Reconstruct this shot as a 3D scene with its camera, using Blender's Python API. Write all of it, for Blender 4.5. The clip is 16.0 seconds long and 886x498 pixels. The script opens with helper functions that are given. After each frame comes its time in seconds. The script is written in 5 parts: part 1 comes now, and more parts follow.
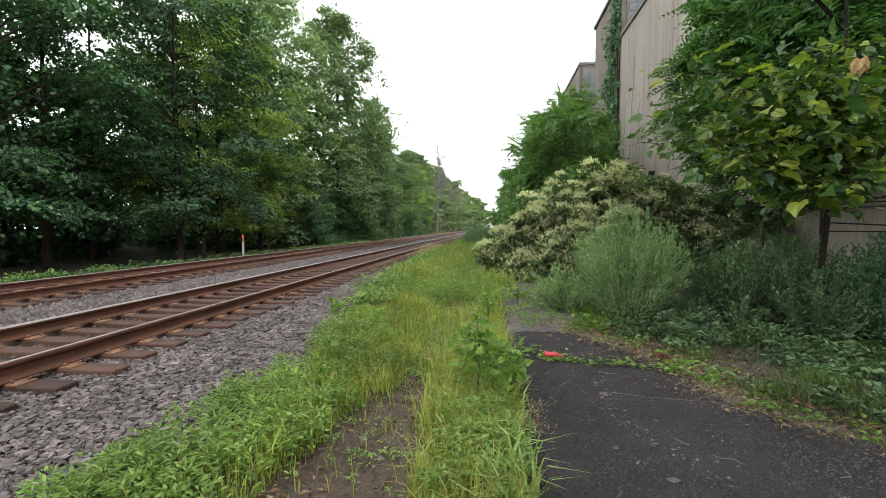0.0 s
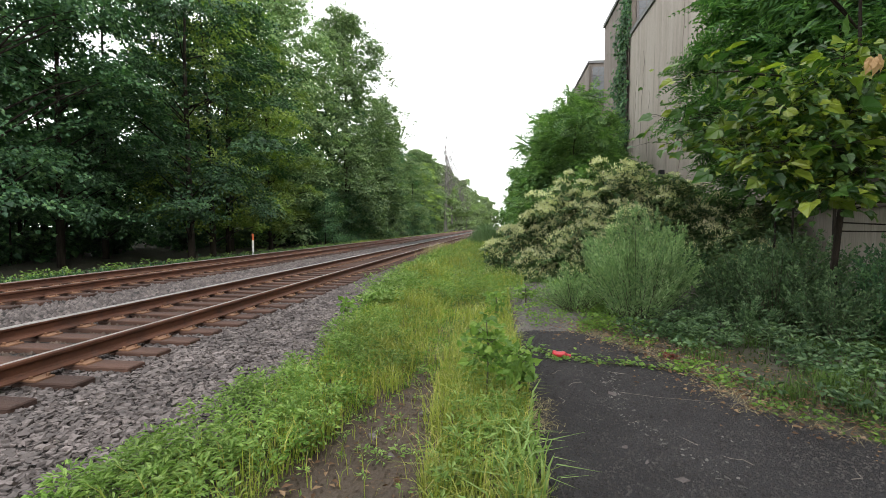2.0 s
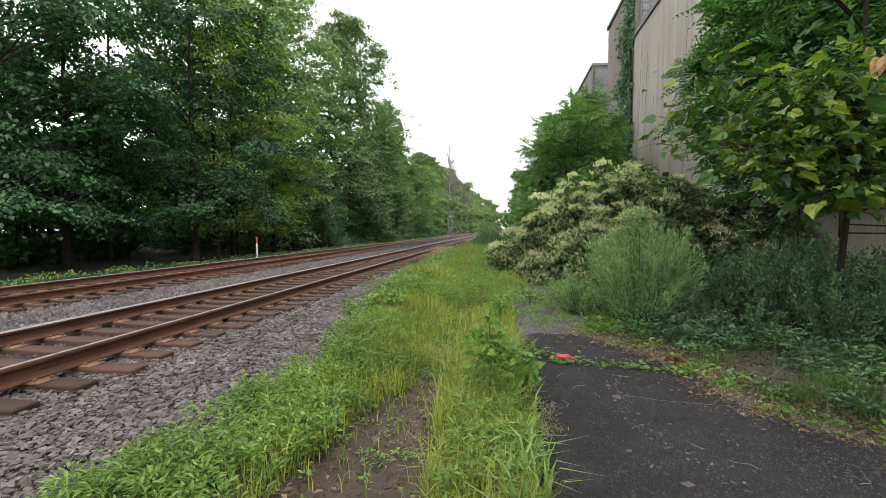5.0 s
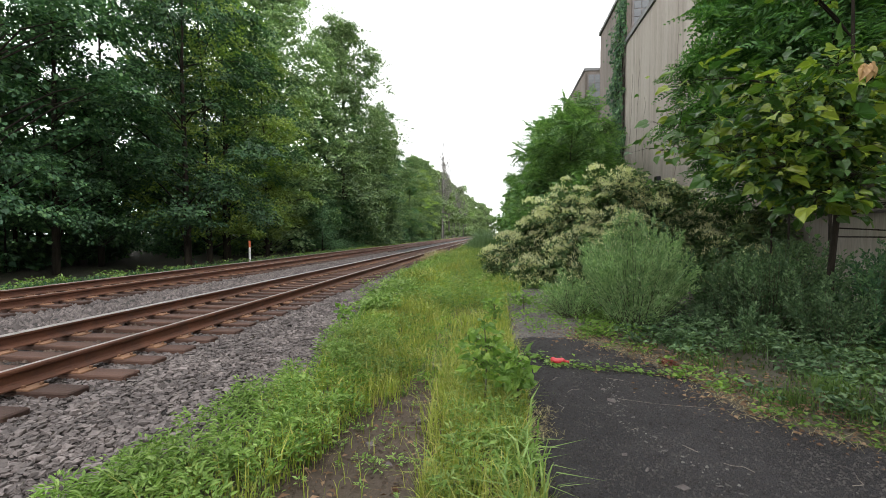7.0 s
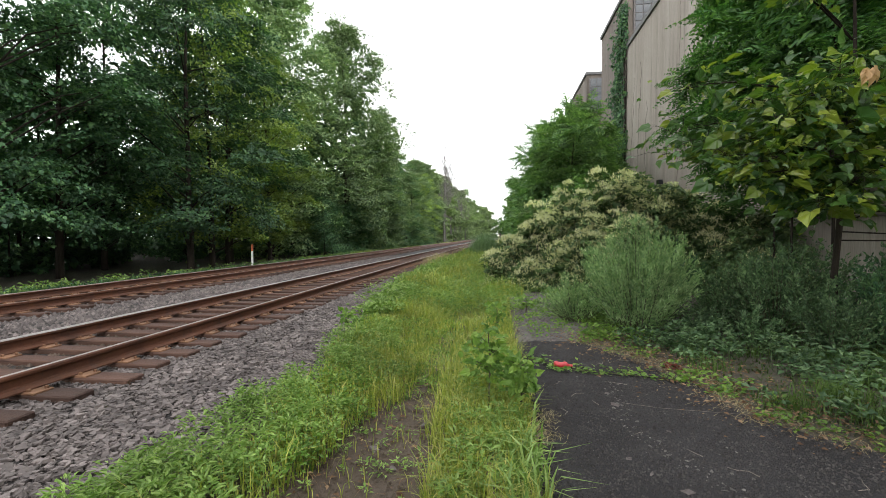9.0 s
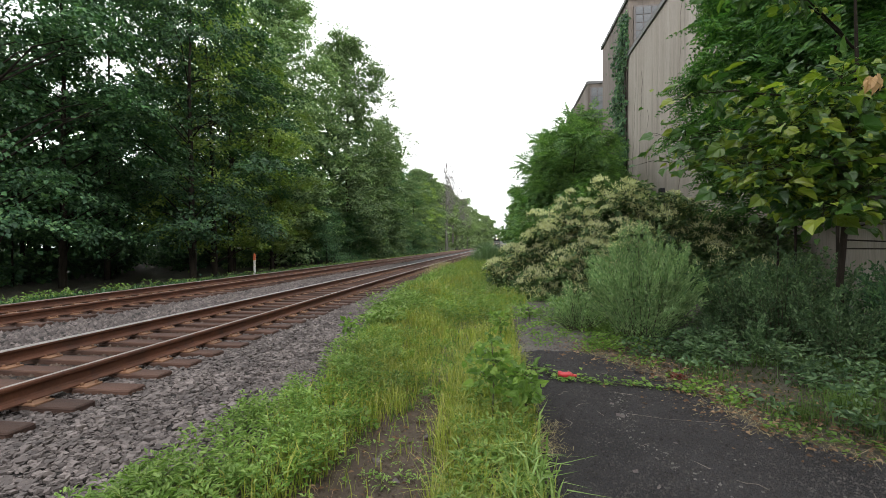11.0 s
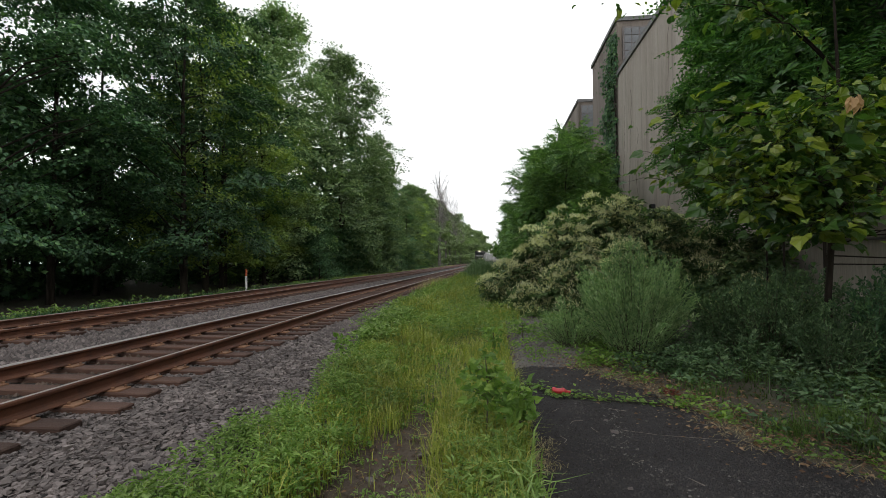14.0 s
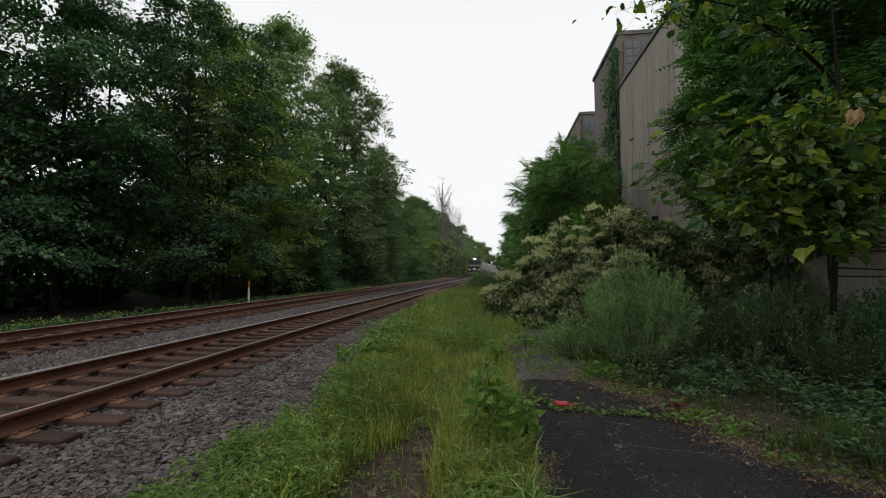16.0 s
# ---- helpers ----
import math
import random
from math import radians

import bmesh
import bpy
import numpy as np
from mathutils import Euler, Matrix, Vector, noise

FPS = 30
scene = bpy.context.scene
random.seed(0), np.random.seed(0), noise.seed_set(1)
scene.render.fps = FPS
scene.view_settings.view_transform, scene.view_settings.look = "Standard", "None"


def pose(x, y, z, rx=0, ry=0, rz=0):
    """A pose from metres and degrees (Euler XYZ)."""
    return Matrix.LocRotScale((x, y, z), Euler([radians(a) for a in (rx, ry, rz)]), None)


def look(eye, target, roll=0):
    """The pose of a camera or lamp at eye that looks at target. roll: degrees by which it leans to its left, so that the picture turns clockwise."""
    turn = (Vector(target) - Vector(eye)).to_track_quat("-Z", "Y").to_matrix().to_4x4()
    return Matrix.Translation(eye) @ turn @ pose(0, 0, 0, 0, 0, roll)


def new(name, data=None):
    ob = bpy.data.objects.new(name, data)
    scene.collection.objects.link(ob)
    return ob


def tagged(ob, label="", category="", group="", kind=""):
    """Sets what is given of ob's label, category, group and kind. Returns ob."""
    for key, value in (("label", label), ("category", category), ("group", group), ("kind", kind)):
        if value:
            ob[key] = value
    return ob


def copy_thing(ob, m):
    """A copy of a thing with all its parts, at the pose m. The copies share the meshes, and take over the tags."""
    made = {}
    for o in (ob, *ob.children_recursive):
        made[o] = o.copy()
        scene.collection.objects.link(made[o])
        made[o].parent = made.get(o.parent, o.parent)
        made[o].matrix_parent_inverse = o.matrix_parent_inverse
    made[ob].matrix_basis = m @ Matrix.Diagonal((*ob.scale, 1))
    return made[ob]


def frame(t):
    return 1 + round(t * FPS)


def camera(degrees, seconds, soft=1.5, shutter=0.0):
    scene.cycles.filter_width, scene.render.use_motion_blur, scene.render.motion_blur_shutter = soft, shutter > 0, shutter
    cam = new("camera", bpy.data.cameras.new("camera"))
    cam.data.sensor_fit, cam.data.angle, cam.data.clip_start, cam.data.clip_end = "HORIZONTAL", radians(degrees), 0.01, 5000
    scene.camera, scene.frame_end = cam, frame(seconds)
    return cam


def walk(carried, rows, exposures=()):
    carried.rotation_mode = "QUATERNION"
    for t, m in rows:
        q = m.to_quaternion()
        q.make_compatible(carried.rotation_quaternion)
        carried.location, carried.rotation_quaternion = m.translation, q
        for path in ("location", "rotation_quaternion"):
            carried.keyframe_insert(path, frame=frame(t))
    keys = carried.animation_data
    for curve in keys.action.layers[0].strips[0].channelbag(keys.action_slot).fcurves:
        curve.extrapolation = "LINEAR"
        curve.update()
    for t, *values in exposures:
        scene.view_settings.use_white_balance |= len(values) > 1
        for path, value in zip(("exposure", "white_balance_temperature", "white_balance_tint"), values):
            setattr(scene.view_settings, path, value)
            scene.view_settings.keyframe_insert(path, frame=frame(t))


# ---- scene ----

# ---- camera: hand-held, nearly still, tilting up at the end ----
cam = camera(87.4, 16.0, soft=0.45)
CAM = [  # seconds, x, y, z, yaw to the left, pitch, roll
    (0, 0.000, 0.000, 1.550, 5.98, -2.65, 0.00), (0.5, -0.001, -0.012, 1.555, 6.10, -2.83, -0.03),
    (1, -0.002, -0.019, 1.553, 6.43, -3.11, 0.02), (1.5, -0.005, -0.023, 1.553, 6.70, -3.07, 0.04),
    (2, -0.011, -0.030, 1.557, 6.95, -2.77, 0.07), (2.5, -0.004, -0.022, 1.551, 7.24, -2.55, 0.04),
    (3, -0.008, -0.026, 1.555, 7.42, -2.53, 0.06), (3.5, -0.008, -0.026, 1.551, 7.52, -2.54, 0.07),
    (4, -0.002, -0.015, 1.552, 7.60, -2.49, -0.01), (6.5, -0.004, -0.022, 1.551, 6.80, -2.12, -0.06),
    (7, -0.016, -0.019, 1.555, 6.62, -1.96, -0.06), (7.5, -0.022, -0.012, 1.560, 6.53, -2.06, -0.07),
    (8, -0.022, -0.017, 1.556, 6.52, -1.87, -0.06), (8.5, -0.025, -0.025, 1.560, 6.68, -1.68, -0.10),
    (9, -0.029, -0.032, 1.559, 6.84, -1.52, -0.10), (11.5, -0.049, -0.015, 1.566, 7.09, -0.11, -0.21),
    (12, -0.057, -0.023, 1.566, 6.82, 0.28, -0.23), (12.5, -0.050, -0.020, 1.568, 6.56, 0.67, -0.27),
    (13, -0.045, -0.030, 1.571, 6.28, 0.75, -0.25), (13.5, -0.043, -0.032, 1.571, 6.19, 1.05, -0.24),
    (14, -0.046, -0.037, 1.573, 6.19, 1.44, -0.26), (14.5, -0.045, -0.044, 1.573, 6.20, 1.89, -0.21),
    (15, -0.046, -0.044, 1.573, 6.12, 2.36, -0.23), (15.5, -0.041, -0.044, 1.578, 6.24, 2.62, -0.24),
    (16, -0.037, -0.042, 1.576, 6.53, 2.88, -0.22)]
EXPOSURE = [(0, 0.05), (4, 0.06), (9, -0.06), (11.5, -0.27), (12.5, -0.52), (13.5, -0.82), (14.5, -1.08), (16, -1.48)]
walk(cam, [(t, pose(x, y, z, 90 + p, 0, w) @ pose(0, 0, 0, 0, 0, r)) for t, x, y, z, w, p, r in CAM], EXPOSURE)

# ---- world and sun: bright overcast sky ----
world = bpy.data.worlds.new("overcast_sky")
scene.world = world
world.use_nodes = True
wn, wl = world.node_tree.nodes, world.node_tree.links
bg = wn["Background"]
sky = wn.new("ShaderNodeTexSky")
sky.sky_type, sky.sun_disc = "NISHITA", False
sky.sun_elevation, sky.sun_rotation = radians(58), radians(150)
sky.air_density, sky.dust_density, sky.ozone_density = 1.0, 4.0, 1.0
hsv = wn.new("ShaderNodeHueSaturation")
hsv.inputs["Saturation"].default_value = 0.12
wl.new(sky.outputs[0], hsv.inputs["Color"])
# bright haze low in the sky, slightly greyer cloud overhead
tc = wn.new("ShaderNodeTexCoord")
sep = wn.new("ShaderNodeSeparateXYZ")
wl.new(tc.outputs["Generated"], sep.inputs[0])
rise = wn.new("ShaderNodeMapRange")
rise.interpolation_type = "SMOOTHSTEP"
rise.inputs[1].default_value, rise.inputs[2].default_value = 0.4, 1.0
wl.new(sep.outputs[2], rise.inputs[0])
cloud = wn.new("ShaderNodeMix")
cloud.data_type = "RGBA"
cloud.inputs[6].default_value = (24.5, 24.7, 25.1, 1)
cloud.inputs[7].default_value = (16.5, 16.8, 17.4, 1)
wl.new(rise.outputs[0], cloud.inputs[0])
veil = wn.new("ShaderNodeMix")
veil.data_type = "RGBA"
veil.inputs[0].default_value = 0.88
wl.new(hsv.outputs[0], veil.inputs[6])
wl.new(cloud.outputs[2], veil.inputs[7])
wl.new(veil.outputs[2], bg.inputs["Color"])
bg.inputs["Strength"].default_value = 0.12
sun_data = bpy.data.lights.new("sun", "SUN")
sun_data.energy, sun_data.angle, sun_data.color = 0.5, radians(25), (1, 0.97, 0.92)
sun = new("sun", sun_data)
sun.matrix_world = look((10, -17, 32), (0, 0, 0))


# ---- materials ----
def nodes_of(name):
    m = bpy.data.materials.new(name)
    m.use_nodes = True
    return m, m.node_tree.nodes, m.node_tree.links, m.node_tree.nodes["Principled BSDF"]


def rgb(c):
    return (c[0], c[1], c[2], 1)


def mixer(n, l, a, b, fac, blend="MIX"):
    m = n.new("ShaderNodeMix")
    m.data_type, m.blend_type = "RGBA", blend
    for i, v in ((0, fac), (6, a), (7, b)):
        if isinstance(v, (int, float)):
            m.inputs[i].default_value = v
        elif isinstance(v, tuple):
            m.inputs[i].default_value = rgb(v)
        else:
            l.new(v, m.inputs[i])
    return m.outputs[2]


def noise_of(n, l, scale, detail=4.0, stretch=None, rough=0.6):
    tc = n.new("ShaderNodeTexCoord")
    t = n.new("ShaderNodeTexNoise")
    t.inputs["Scale"].default_value, t.inputs["Detail"].default_value, t.inputs["Roughness"].default_value = scale, detail, rough
    if stretch:
        mp = n.new("ShaderNodeMapping")
        mp.inputs["Scale"].default_value = stretch
        l.new(tc.outputs["Object"], mp.inputs[0])
        l.new(mp.outputs[0], t.inputs[0])
    else:
        l.new(tc.outputs["Object"], t.inputs[0])
    return t.outputs[0]


def ramp_of(n, l, fac, lo, hi):
    r = n.new("ShaderNodeMapRange")
    r.inputs[1].default_value, r.inputs[2].default_value = lo, hi
    l.new(fac, r.inputs[0])
    return r.outputs[0]


def surface(name, c1, c2, big=1.5, fine=40.0, rough=0.8, bump=0.3, metal=0.0, dist=0.01, island=0.0, objects=0.0,
            stretch=None, stain=None, spec=0.5):
    """Two-scale procedural surface: large blotches between c1 and c2, fine grain, bump, piece-to-piece variation."""
    m, n, l, b = nodes_of(name)
    large = noise_of(n, l, big, 4, stretch)
    small = noise_of(n, l, fine, 5, stretch, 0.7)
    col = mixer(n, l, c1, c2, ramp_of(n, l, large, 0.35, 0.65))
    if stain:
        col = mixer(n, l, col, stain, ramp_of(n, l, noise_of(n, l, big * 2.7, 6, stretch, 0.7), 0.52, 0.75))
    grain = ramp_of(n, l, small, 0.2, 0.8)
    g = n.new("ShaderNodeMapRange")
    g.inputs[3].default_value, g.inputs[4].default_value = 0.72, 1.28
    l.new(grain, g.inputs[0])
    col = mixer(n, l, col, g.outputs[0], 1.0, "MULTIPLY")
    for amount, node, socket in ((island, "ShaderNodeNewGeometry", "Random Per Island"), (objects, "ShaderNodeObjectInfo", "Random")):
        if amount:
            v = n.new("ShaderNodeMapRange")
            v.inputs[3].default_value, v.inputs[4].default_value = 1 - amount, 1 + amount
            l.new(n.new(node).outputs[socket], v.inputs[0])
            col = mixer(n, l, col, v.outputs[0], 1.0, "MULTIPLY")
    l.new(col, b.inputs["Base Color"])
    b.inputs["Metallic"].default_value = metal
    b.inputs["Specular IOR Level"].default_value = spec
    rr = n.new("ShaderNodeMapRange")
    rr.inputs[3].default_value, rr.inputs[4].default_value = max(0.05, rough - 0.12), min(1, rough + 0.12)
    l.new(large, rr.inputs[0])
    l.new(rr.outputs[0], b.inputs["Roughness"])
    if bump:
        bp = n.new("ShaderNodeBump")
        bp.inputs["Strength"].default_value, bp.inputs["Distance"].default_value = bump, dist
        l.new(small, bp.inputs["Height"])
        l.new(bp.outputs[0], b.inputs["Normal"])
    return m


def leafy(name, dark, mid, light, passing=0.35, rough=0.5, shift=0.25, spec=0.35):
    """Leaf surface: each leaf its own tone, some light passing through."""
    m, n, l, b = nodes_of(name)
    geo = n.new("ShaderNodeNewGeometry")
    cr = n.new("ShaderNodeValToRGB")
    e = cr.color_ramp.elements
    e[0].color, e[1].color = rgb(dark), rgb(light)
    e.new(0.55).color = rgb(mid)
    l.new(geo.outputs["Random Per Island"], cr.inputs[0])
    patch = n.new("ShaderNodeMapRange")
    patch.inputs[3].default_value, patch.inputs[4].default_value = 0.7, 1.3
    l.new(ramp_of(n, l, noise_of(n, l, 0.9, 3), 0.3, 0.7), patch.inputs[0])
    col = mixer(n, l, cr.outputs[0], patch.outputs[0], 1.0, "MULTIPLY")
    v = n.new("ShaderNodeMapRange")
    v.inputs[3].default_value, v.inputs[4].default_value = 1 - shift, 1 + shift
    l.new(n.new("ShaderNodeObjectInfo").outputs["Random"], v.inputs[0])
    col = mixer(n, l, col, v.outputs[0], 1.0, "MULTIPLY")
    l.new(col, b.inputs["Base Color"])
    b.inputs["Roughness"].default_value = rough
    b.inputs["Specular IOR Level"].default_value = spec
    tr = n.new("ShaderNodeBsdfTranslucent")
    l.new(mixer(n, l, col, (0.82, 1.0, 0.42), 1.0, "MULTIPLY"), tr.inputs[0])
    mx = n.new("ShaderNodeMixShader")
    mx.inputs[0].default_value = passing
    l.new(b.outputs[0], mx.inputs[1])
    l.new(tr.outputs[0], mx.inputs[2])
    l.new(mx.outputs[0], n["Material Output"].inputs[0])
    return m


def glowing(name, colour, strength):
    m, n, l, b = nodes_of(name)
    b.inputs["Emission Color"].default_value, b.inputs["Emission Strength"].default_value = rgb(colour), strength
    return m


MAT = {
    "earth": surface("earth", (0.05, 0.043, 0.03), (0.09, 0.078, 0.058), 0.8, 30, 0.95, 0.5, 0, 0.02, stain=(0.04, 0.048, 0.022)),
    "mud": surface("mud", (0.0677, 0.048, 0.0324), (0.106, 0.0787, 0.0551), 1.6, 18, 0.85, 1.0, 0, 0.05, stain=(0.0464, 0.0339, 0.0227)),
    "forest_floor": surface("forest_floor", (0.03, 0.035, 0.018), (0.055, 0.045, 0.03), 0.6, 12, 0.95, 0.6, 0, 0.04),
    # near-black bed: the shade in the gaps between stones, put into its colour
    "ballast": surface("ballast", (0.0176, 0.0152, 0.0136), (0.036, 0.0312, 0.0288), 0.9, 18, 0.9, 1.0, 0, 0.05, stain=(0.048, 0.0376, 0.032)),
    "stone": surface("stone", (0.0889, 0.0747, 0.0702), (0.175, 0.149, 0.14), 3, 60, 0.85, 0.3, 0, 0.004, island=0.42),
    "rust_stone": surface("rust_stained_stone", (0.072, 0.0504, 0.0374), (0.133, 0.0972, 0.0756), 3, 60, 0.9, 0.3, 0, 0.004, island=0.4),
    "asphalt": surface("asphalt", (0.031, 0.03, 0.0309), (0.0507, 0.0488, 0.0504), 1.0, 70, 0.94, 1.0, 0, 0.03, stain=(0.0554, 0.0523, 0.0512), spec=0.2),
    "grit": surface("asphalt_grit", (0.0361, 0.0332, 0.0318), (0.0615, 0.0564, 0.0535), 3, 60, 0.9, 0.2, island=0.42, spec=0.2),
    "pale_chip": surface("pale_stone_chip", (0.102, 0.096, 0.087), (0.162, 0.153, 0.141), 3, 60, 0.9, 0.3, 0, 0.004, island=0.4),
    "gravel": surface("gravel", (0.09, 0.083, 0.075), (0.14, 0.13, 0.118), 2, 60, 0.9, 0.8, 0, 0.02, stain=(0.09, 0.09, 0.05)),
    "rail": surface("rail_rust", (0.076, 0.0288, 0.0144), (0.132, 0.0504, 0.0245), 2.5, 60, 0.75, 0.2, 0.1, 0.003, stain=(0.056, 0.0288, 0.0216)),
    "rail_top": surface("rail_running_face", (0.34, 0.32, 0.30), (0.40, 0.37, 0.35), 2, 50, 0.55, 0.05, 0.8, 0.001),
    "rail_dull": surface("rail_dull_face", (0.2, 0.15, 0.12), (0.34, 0.29, 0.25), 2, 50, 0.55, 0.05, 0.6, 0.001),
    "plate": surface("plate_rust", (0.16, 0.084, 0.0464), (0.256, 0.136, 0.076), 4, 60, 0.8, 0.3, 0.1, 0.003, objects=0.2),
    "tie": surface("tie_wood", (0.0459, 0.0224, 0.0153), (0.0907, 0.0469, 0.0316), 1.3, 35, 0.9, 0.7, 0, 0.01, objects=0.35, stretch=(0.135, 1.53, 1.53), stain=(0.0243, 0.0173, 0.0153)),
    "concrete": surface("concrete", (0.27, 0.238, 0.198), (0.36, 0.325, 0.28), 0.5, 22, 0.9, 0.25, 0, 0.01, stretch=(1.5, 1.5, 0.12), stain=(0.17, 0.145, 0.118)),
    "concrete_dark": surface("weathered_concrete", (0.111, 0.0936, 0.0778), (0.196, 0.165, 0.138), 0.6, 22, 0.9, 0.3, 0, 0.01, stretch=(1.27, 1.17, 0.108), stain=(0.0935, 0.0819, 0.0684)),
    "cladding": surface("ribbed_metal_cladding", (0.33, 0.31, 0.28), (0.42, 0.40, 0.37), 0.7, 20, 0.6, 0.1, 0.3, 0.004, stretch=(1.5, 1.5, 0.2), stain=(0.22, 0.19, 0.16)),
    "glassy": surface("dusty_pane", (0.09, 0.095, 0.10), (0.15, 0.16, 0.165), 1.5, 20, 0.35, 0.05, 0, 0.002, objects=0.25),
    "steel": surface("old_steel", (0.13, 0.12, 0.115), (0.2, 0.18, 0.17), 3, 40, 0.7, 0.2, 0.4, 0.003),
    "roof": surface("roof_felt", (0.13, 0.13, 0.13), (0.18, 0.18, 0.175), 1, 20, 0.9, 0.2),
    "bark": surface("bark", (0.016, 0.013, 0.010), (0.042, 0.034, 0.027), 2, 18, 0.95, 0.8, 0, 0.03, stretch=(3, 3, 0.5), spec=0.1),
    "bark_pale": surface("dead_bark", (0.13, 0.12, 0.11), (0.2, 0.19, 0.17), 2, 18, 0.95, 0.5, 0, 0.02, stretch=(3, 3, 0.5)),
    "leaf_dark": leafy("leaf_dark", (0.029, 0.0772, 0.0383), (0.0614, 0.144, 0.0637), (0.134, 0.248, 0.0954), 0.3),
    "leaf_weed": leafy("weed_leaf", (0.122, 0.21, 0.0451), (0.197, 0.312, 0.0778), (0.309, 0.42, 0.132), 0.3, shift=0.0),
    "grass": leafy("grass_blade", (0.181, 0.235, 0.0377), (0.294, 0.346, 0.0575), (0.475, 0.436, 0.126), 0.36, shift=0.0),
    # grass blade with the shade under the shrubs put into its colour
    "grass_dark": leafy("shade_painted_grass_blade", (0.0288, 0.0576, 0.0128), (0.0448, 0.08, 0.0179), (0.0704, 0.106, 0.0269), 0.35, shift=0.0),
    # fuzzy tuft green, dimmed in colour for shade at the foot of plants
    "grass_tuft": leafy("shade_dimmed_tuft", (0.0595, 0.111, 0.0213), (0.085, 0.153, 0.0298), (0.128, 0.196, 0.0467), 0.35, shift=0.0),
    "grass_blue": leafy("tall_blue_green_grass", (0.08, 0.15, 0.06), (0.12, 0.20, 0.085), (0.17, 0.25, 0.11), 0.3, shift=0.0),
    "straw": leafy("dry_straw", (0.26, 0.21, 0.11), (0.36, 0.29, 0.17), (0.46, 0.40, 0.26), 0.3, 0.8, shift=0.0),
    "leaf_knot": leafy("knotweed_leaf", (0.063, 0.116, 0.0396), (0.11, 0.175, 0.066), (0.179, 0.242, 0.096), shift=0.12),
    "blossom": leafy("cream_blossom", (0.58, 0.57, 0.32), (0.72, 0.70, 0.45), (0.82, 0.80, 0.6), 0.4, 0.8, shift=0.0),
    "leaf_mug": leafy("mugwort_leaf", (0.153, 0.255, 0.108), (0.248, 0.375, 0.168), (0.389, 0.5, 0.258), 0.38, shift=0.12),
    # dusky leaf green, darkened in colour for the shade near the wall
    "leaf_dusk": leafy("shade_toned_leaf", (0.0482, 0.099, 0.0449), (0.0963, 0.17, 0.0796), (0.222, 0.329, 0.164), 0.35, shift=0.12),
    "leaf_big": leafy("broad_heart_leaf", (0.0383, 0.0954, 0.0306), (0.0819, 0.167, 0.0328), (0.294, 0.353, 0.0437), 0.45, 0.3, shift=0.0, spec=0.7),
    "leaf_sapling": leafy("sapling_leaf", (0.0888, 0.172, 0.0328), (0.152, 0.268, 0.0485), (0.254, 0.38, 0.0789), 0.4, 0.45, shift=0.0),
    "leaf_sumac": leafy("sumac_leaf", (0.0882, 0.178, 0.0631), (0.145, 0.26, 0.09), (0.24, 0.368, 0.126), 0.45, shift=0.12),
    "leaf_deep": leafy("deep_green_leaf", (0.0413, 0.119, 0.0326), (0.0826, 0.196, 0.0522), (0.165, 0.321, 0.0783), 0.4, shift=0.1),
    "leaf_dead": leafy("dead_leaf", (0.09, 0.0495, 0.027), (0.18, 0.108, 0.063), (0.306, 0.208, 0.126), 0.2, 0.8, shift=0.0),
    "leaf_tan": leafy("withered_leaf", (0.42, 0.27, 0.14), (0.45, 0.29, 0.15), (0.48, 0.31, 0.16), 0.3, 0.8, shift=0.0),
    "leaf_rust": leafy("rust_red_leaf", (0.11, 0.03, 0.02), (0.17, 0.05, 0.03), (0.22, 0.08, 0.045), 0.2, 0.8, shift=0.0),
    "stem": surface("green_stem", (0.05, 0.06, 0.025), (0.09, 0.085, 0.045), 5, 40, 0.8, 0.2),
    "red_plastic": surface("red_plastic", (0.42, 0.02, 0.03), (0.5, 0.035, 0.045), 8, 60, 0.3, 0.1, stain=(0.4, 0.05, 0.05)),
    "twig": surface("grey_twig", (0.14, 0.12, 0.1), (0.24, 0.21, 0.18), 6, 60, 0.9, 0.3),
    "leaf_yellow": leafy("leaf_yellow_green", (0.153, 0.237, 0.0592), (0.244, 0.339, 0.087), (0.372, 0.449, 0.122), 0.48),
    "leaf_grey": leafy("leaf_grey_green", (0.113, 0.176, 0.087), (0.178, 0.26, 0.128), (0.29, 0.376, 0.197), 0.42),
    # paler leaves for the far trees: distance haze put into the colour
    "leaf_haze": leafy("haze_tinted_leaf", (0.138, 0.195, 0.091), (0.2, 0.267, 0.133), (0.288, 0.364, 0.196), 0.4),
    "white": surface("white_paint", (0.72, 0.70, 0.68), (0.8, 0.79, 0.77), 2, 30, 0.6, 0.1, stain=(0.5, 0.47, 0.42)),
    "orange": surface("orange_red_paint", (0.62, 0.12, 0.05), (0.7, 0.17, 0.07), 3, 30, 0.6, 0.1),
    "loco_black": surface("black_enamel", (0.012, 0.012, 0.013), (0.03, 0.028, 0.027), 1, 20, 0.45, 0.1),
    "car_grey": surface("pale_grey_car_paint", (0.28, 0.28, 0.275), (0.38, 0.38, 0.37), 0.5, 12, 0.6, 0.1, stain=(0.3, 0.27, 0.24)),
    "window": surface("dark_window", (0.02, 0.022, 0.025), (0.03, 0.032, 0.035), 1, 10, 0.15, 0),
    "light": glowing("headlight_glow", (1.0, 0.78, 0.42), 9.0),
    "ditch": glowing("ditch_light_glow", (1.0, 0.66, 0.32), 3.2),
}


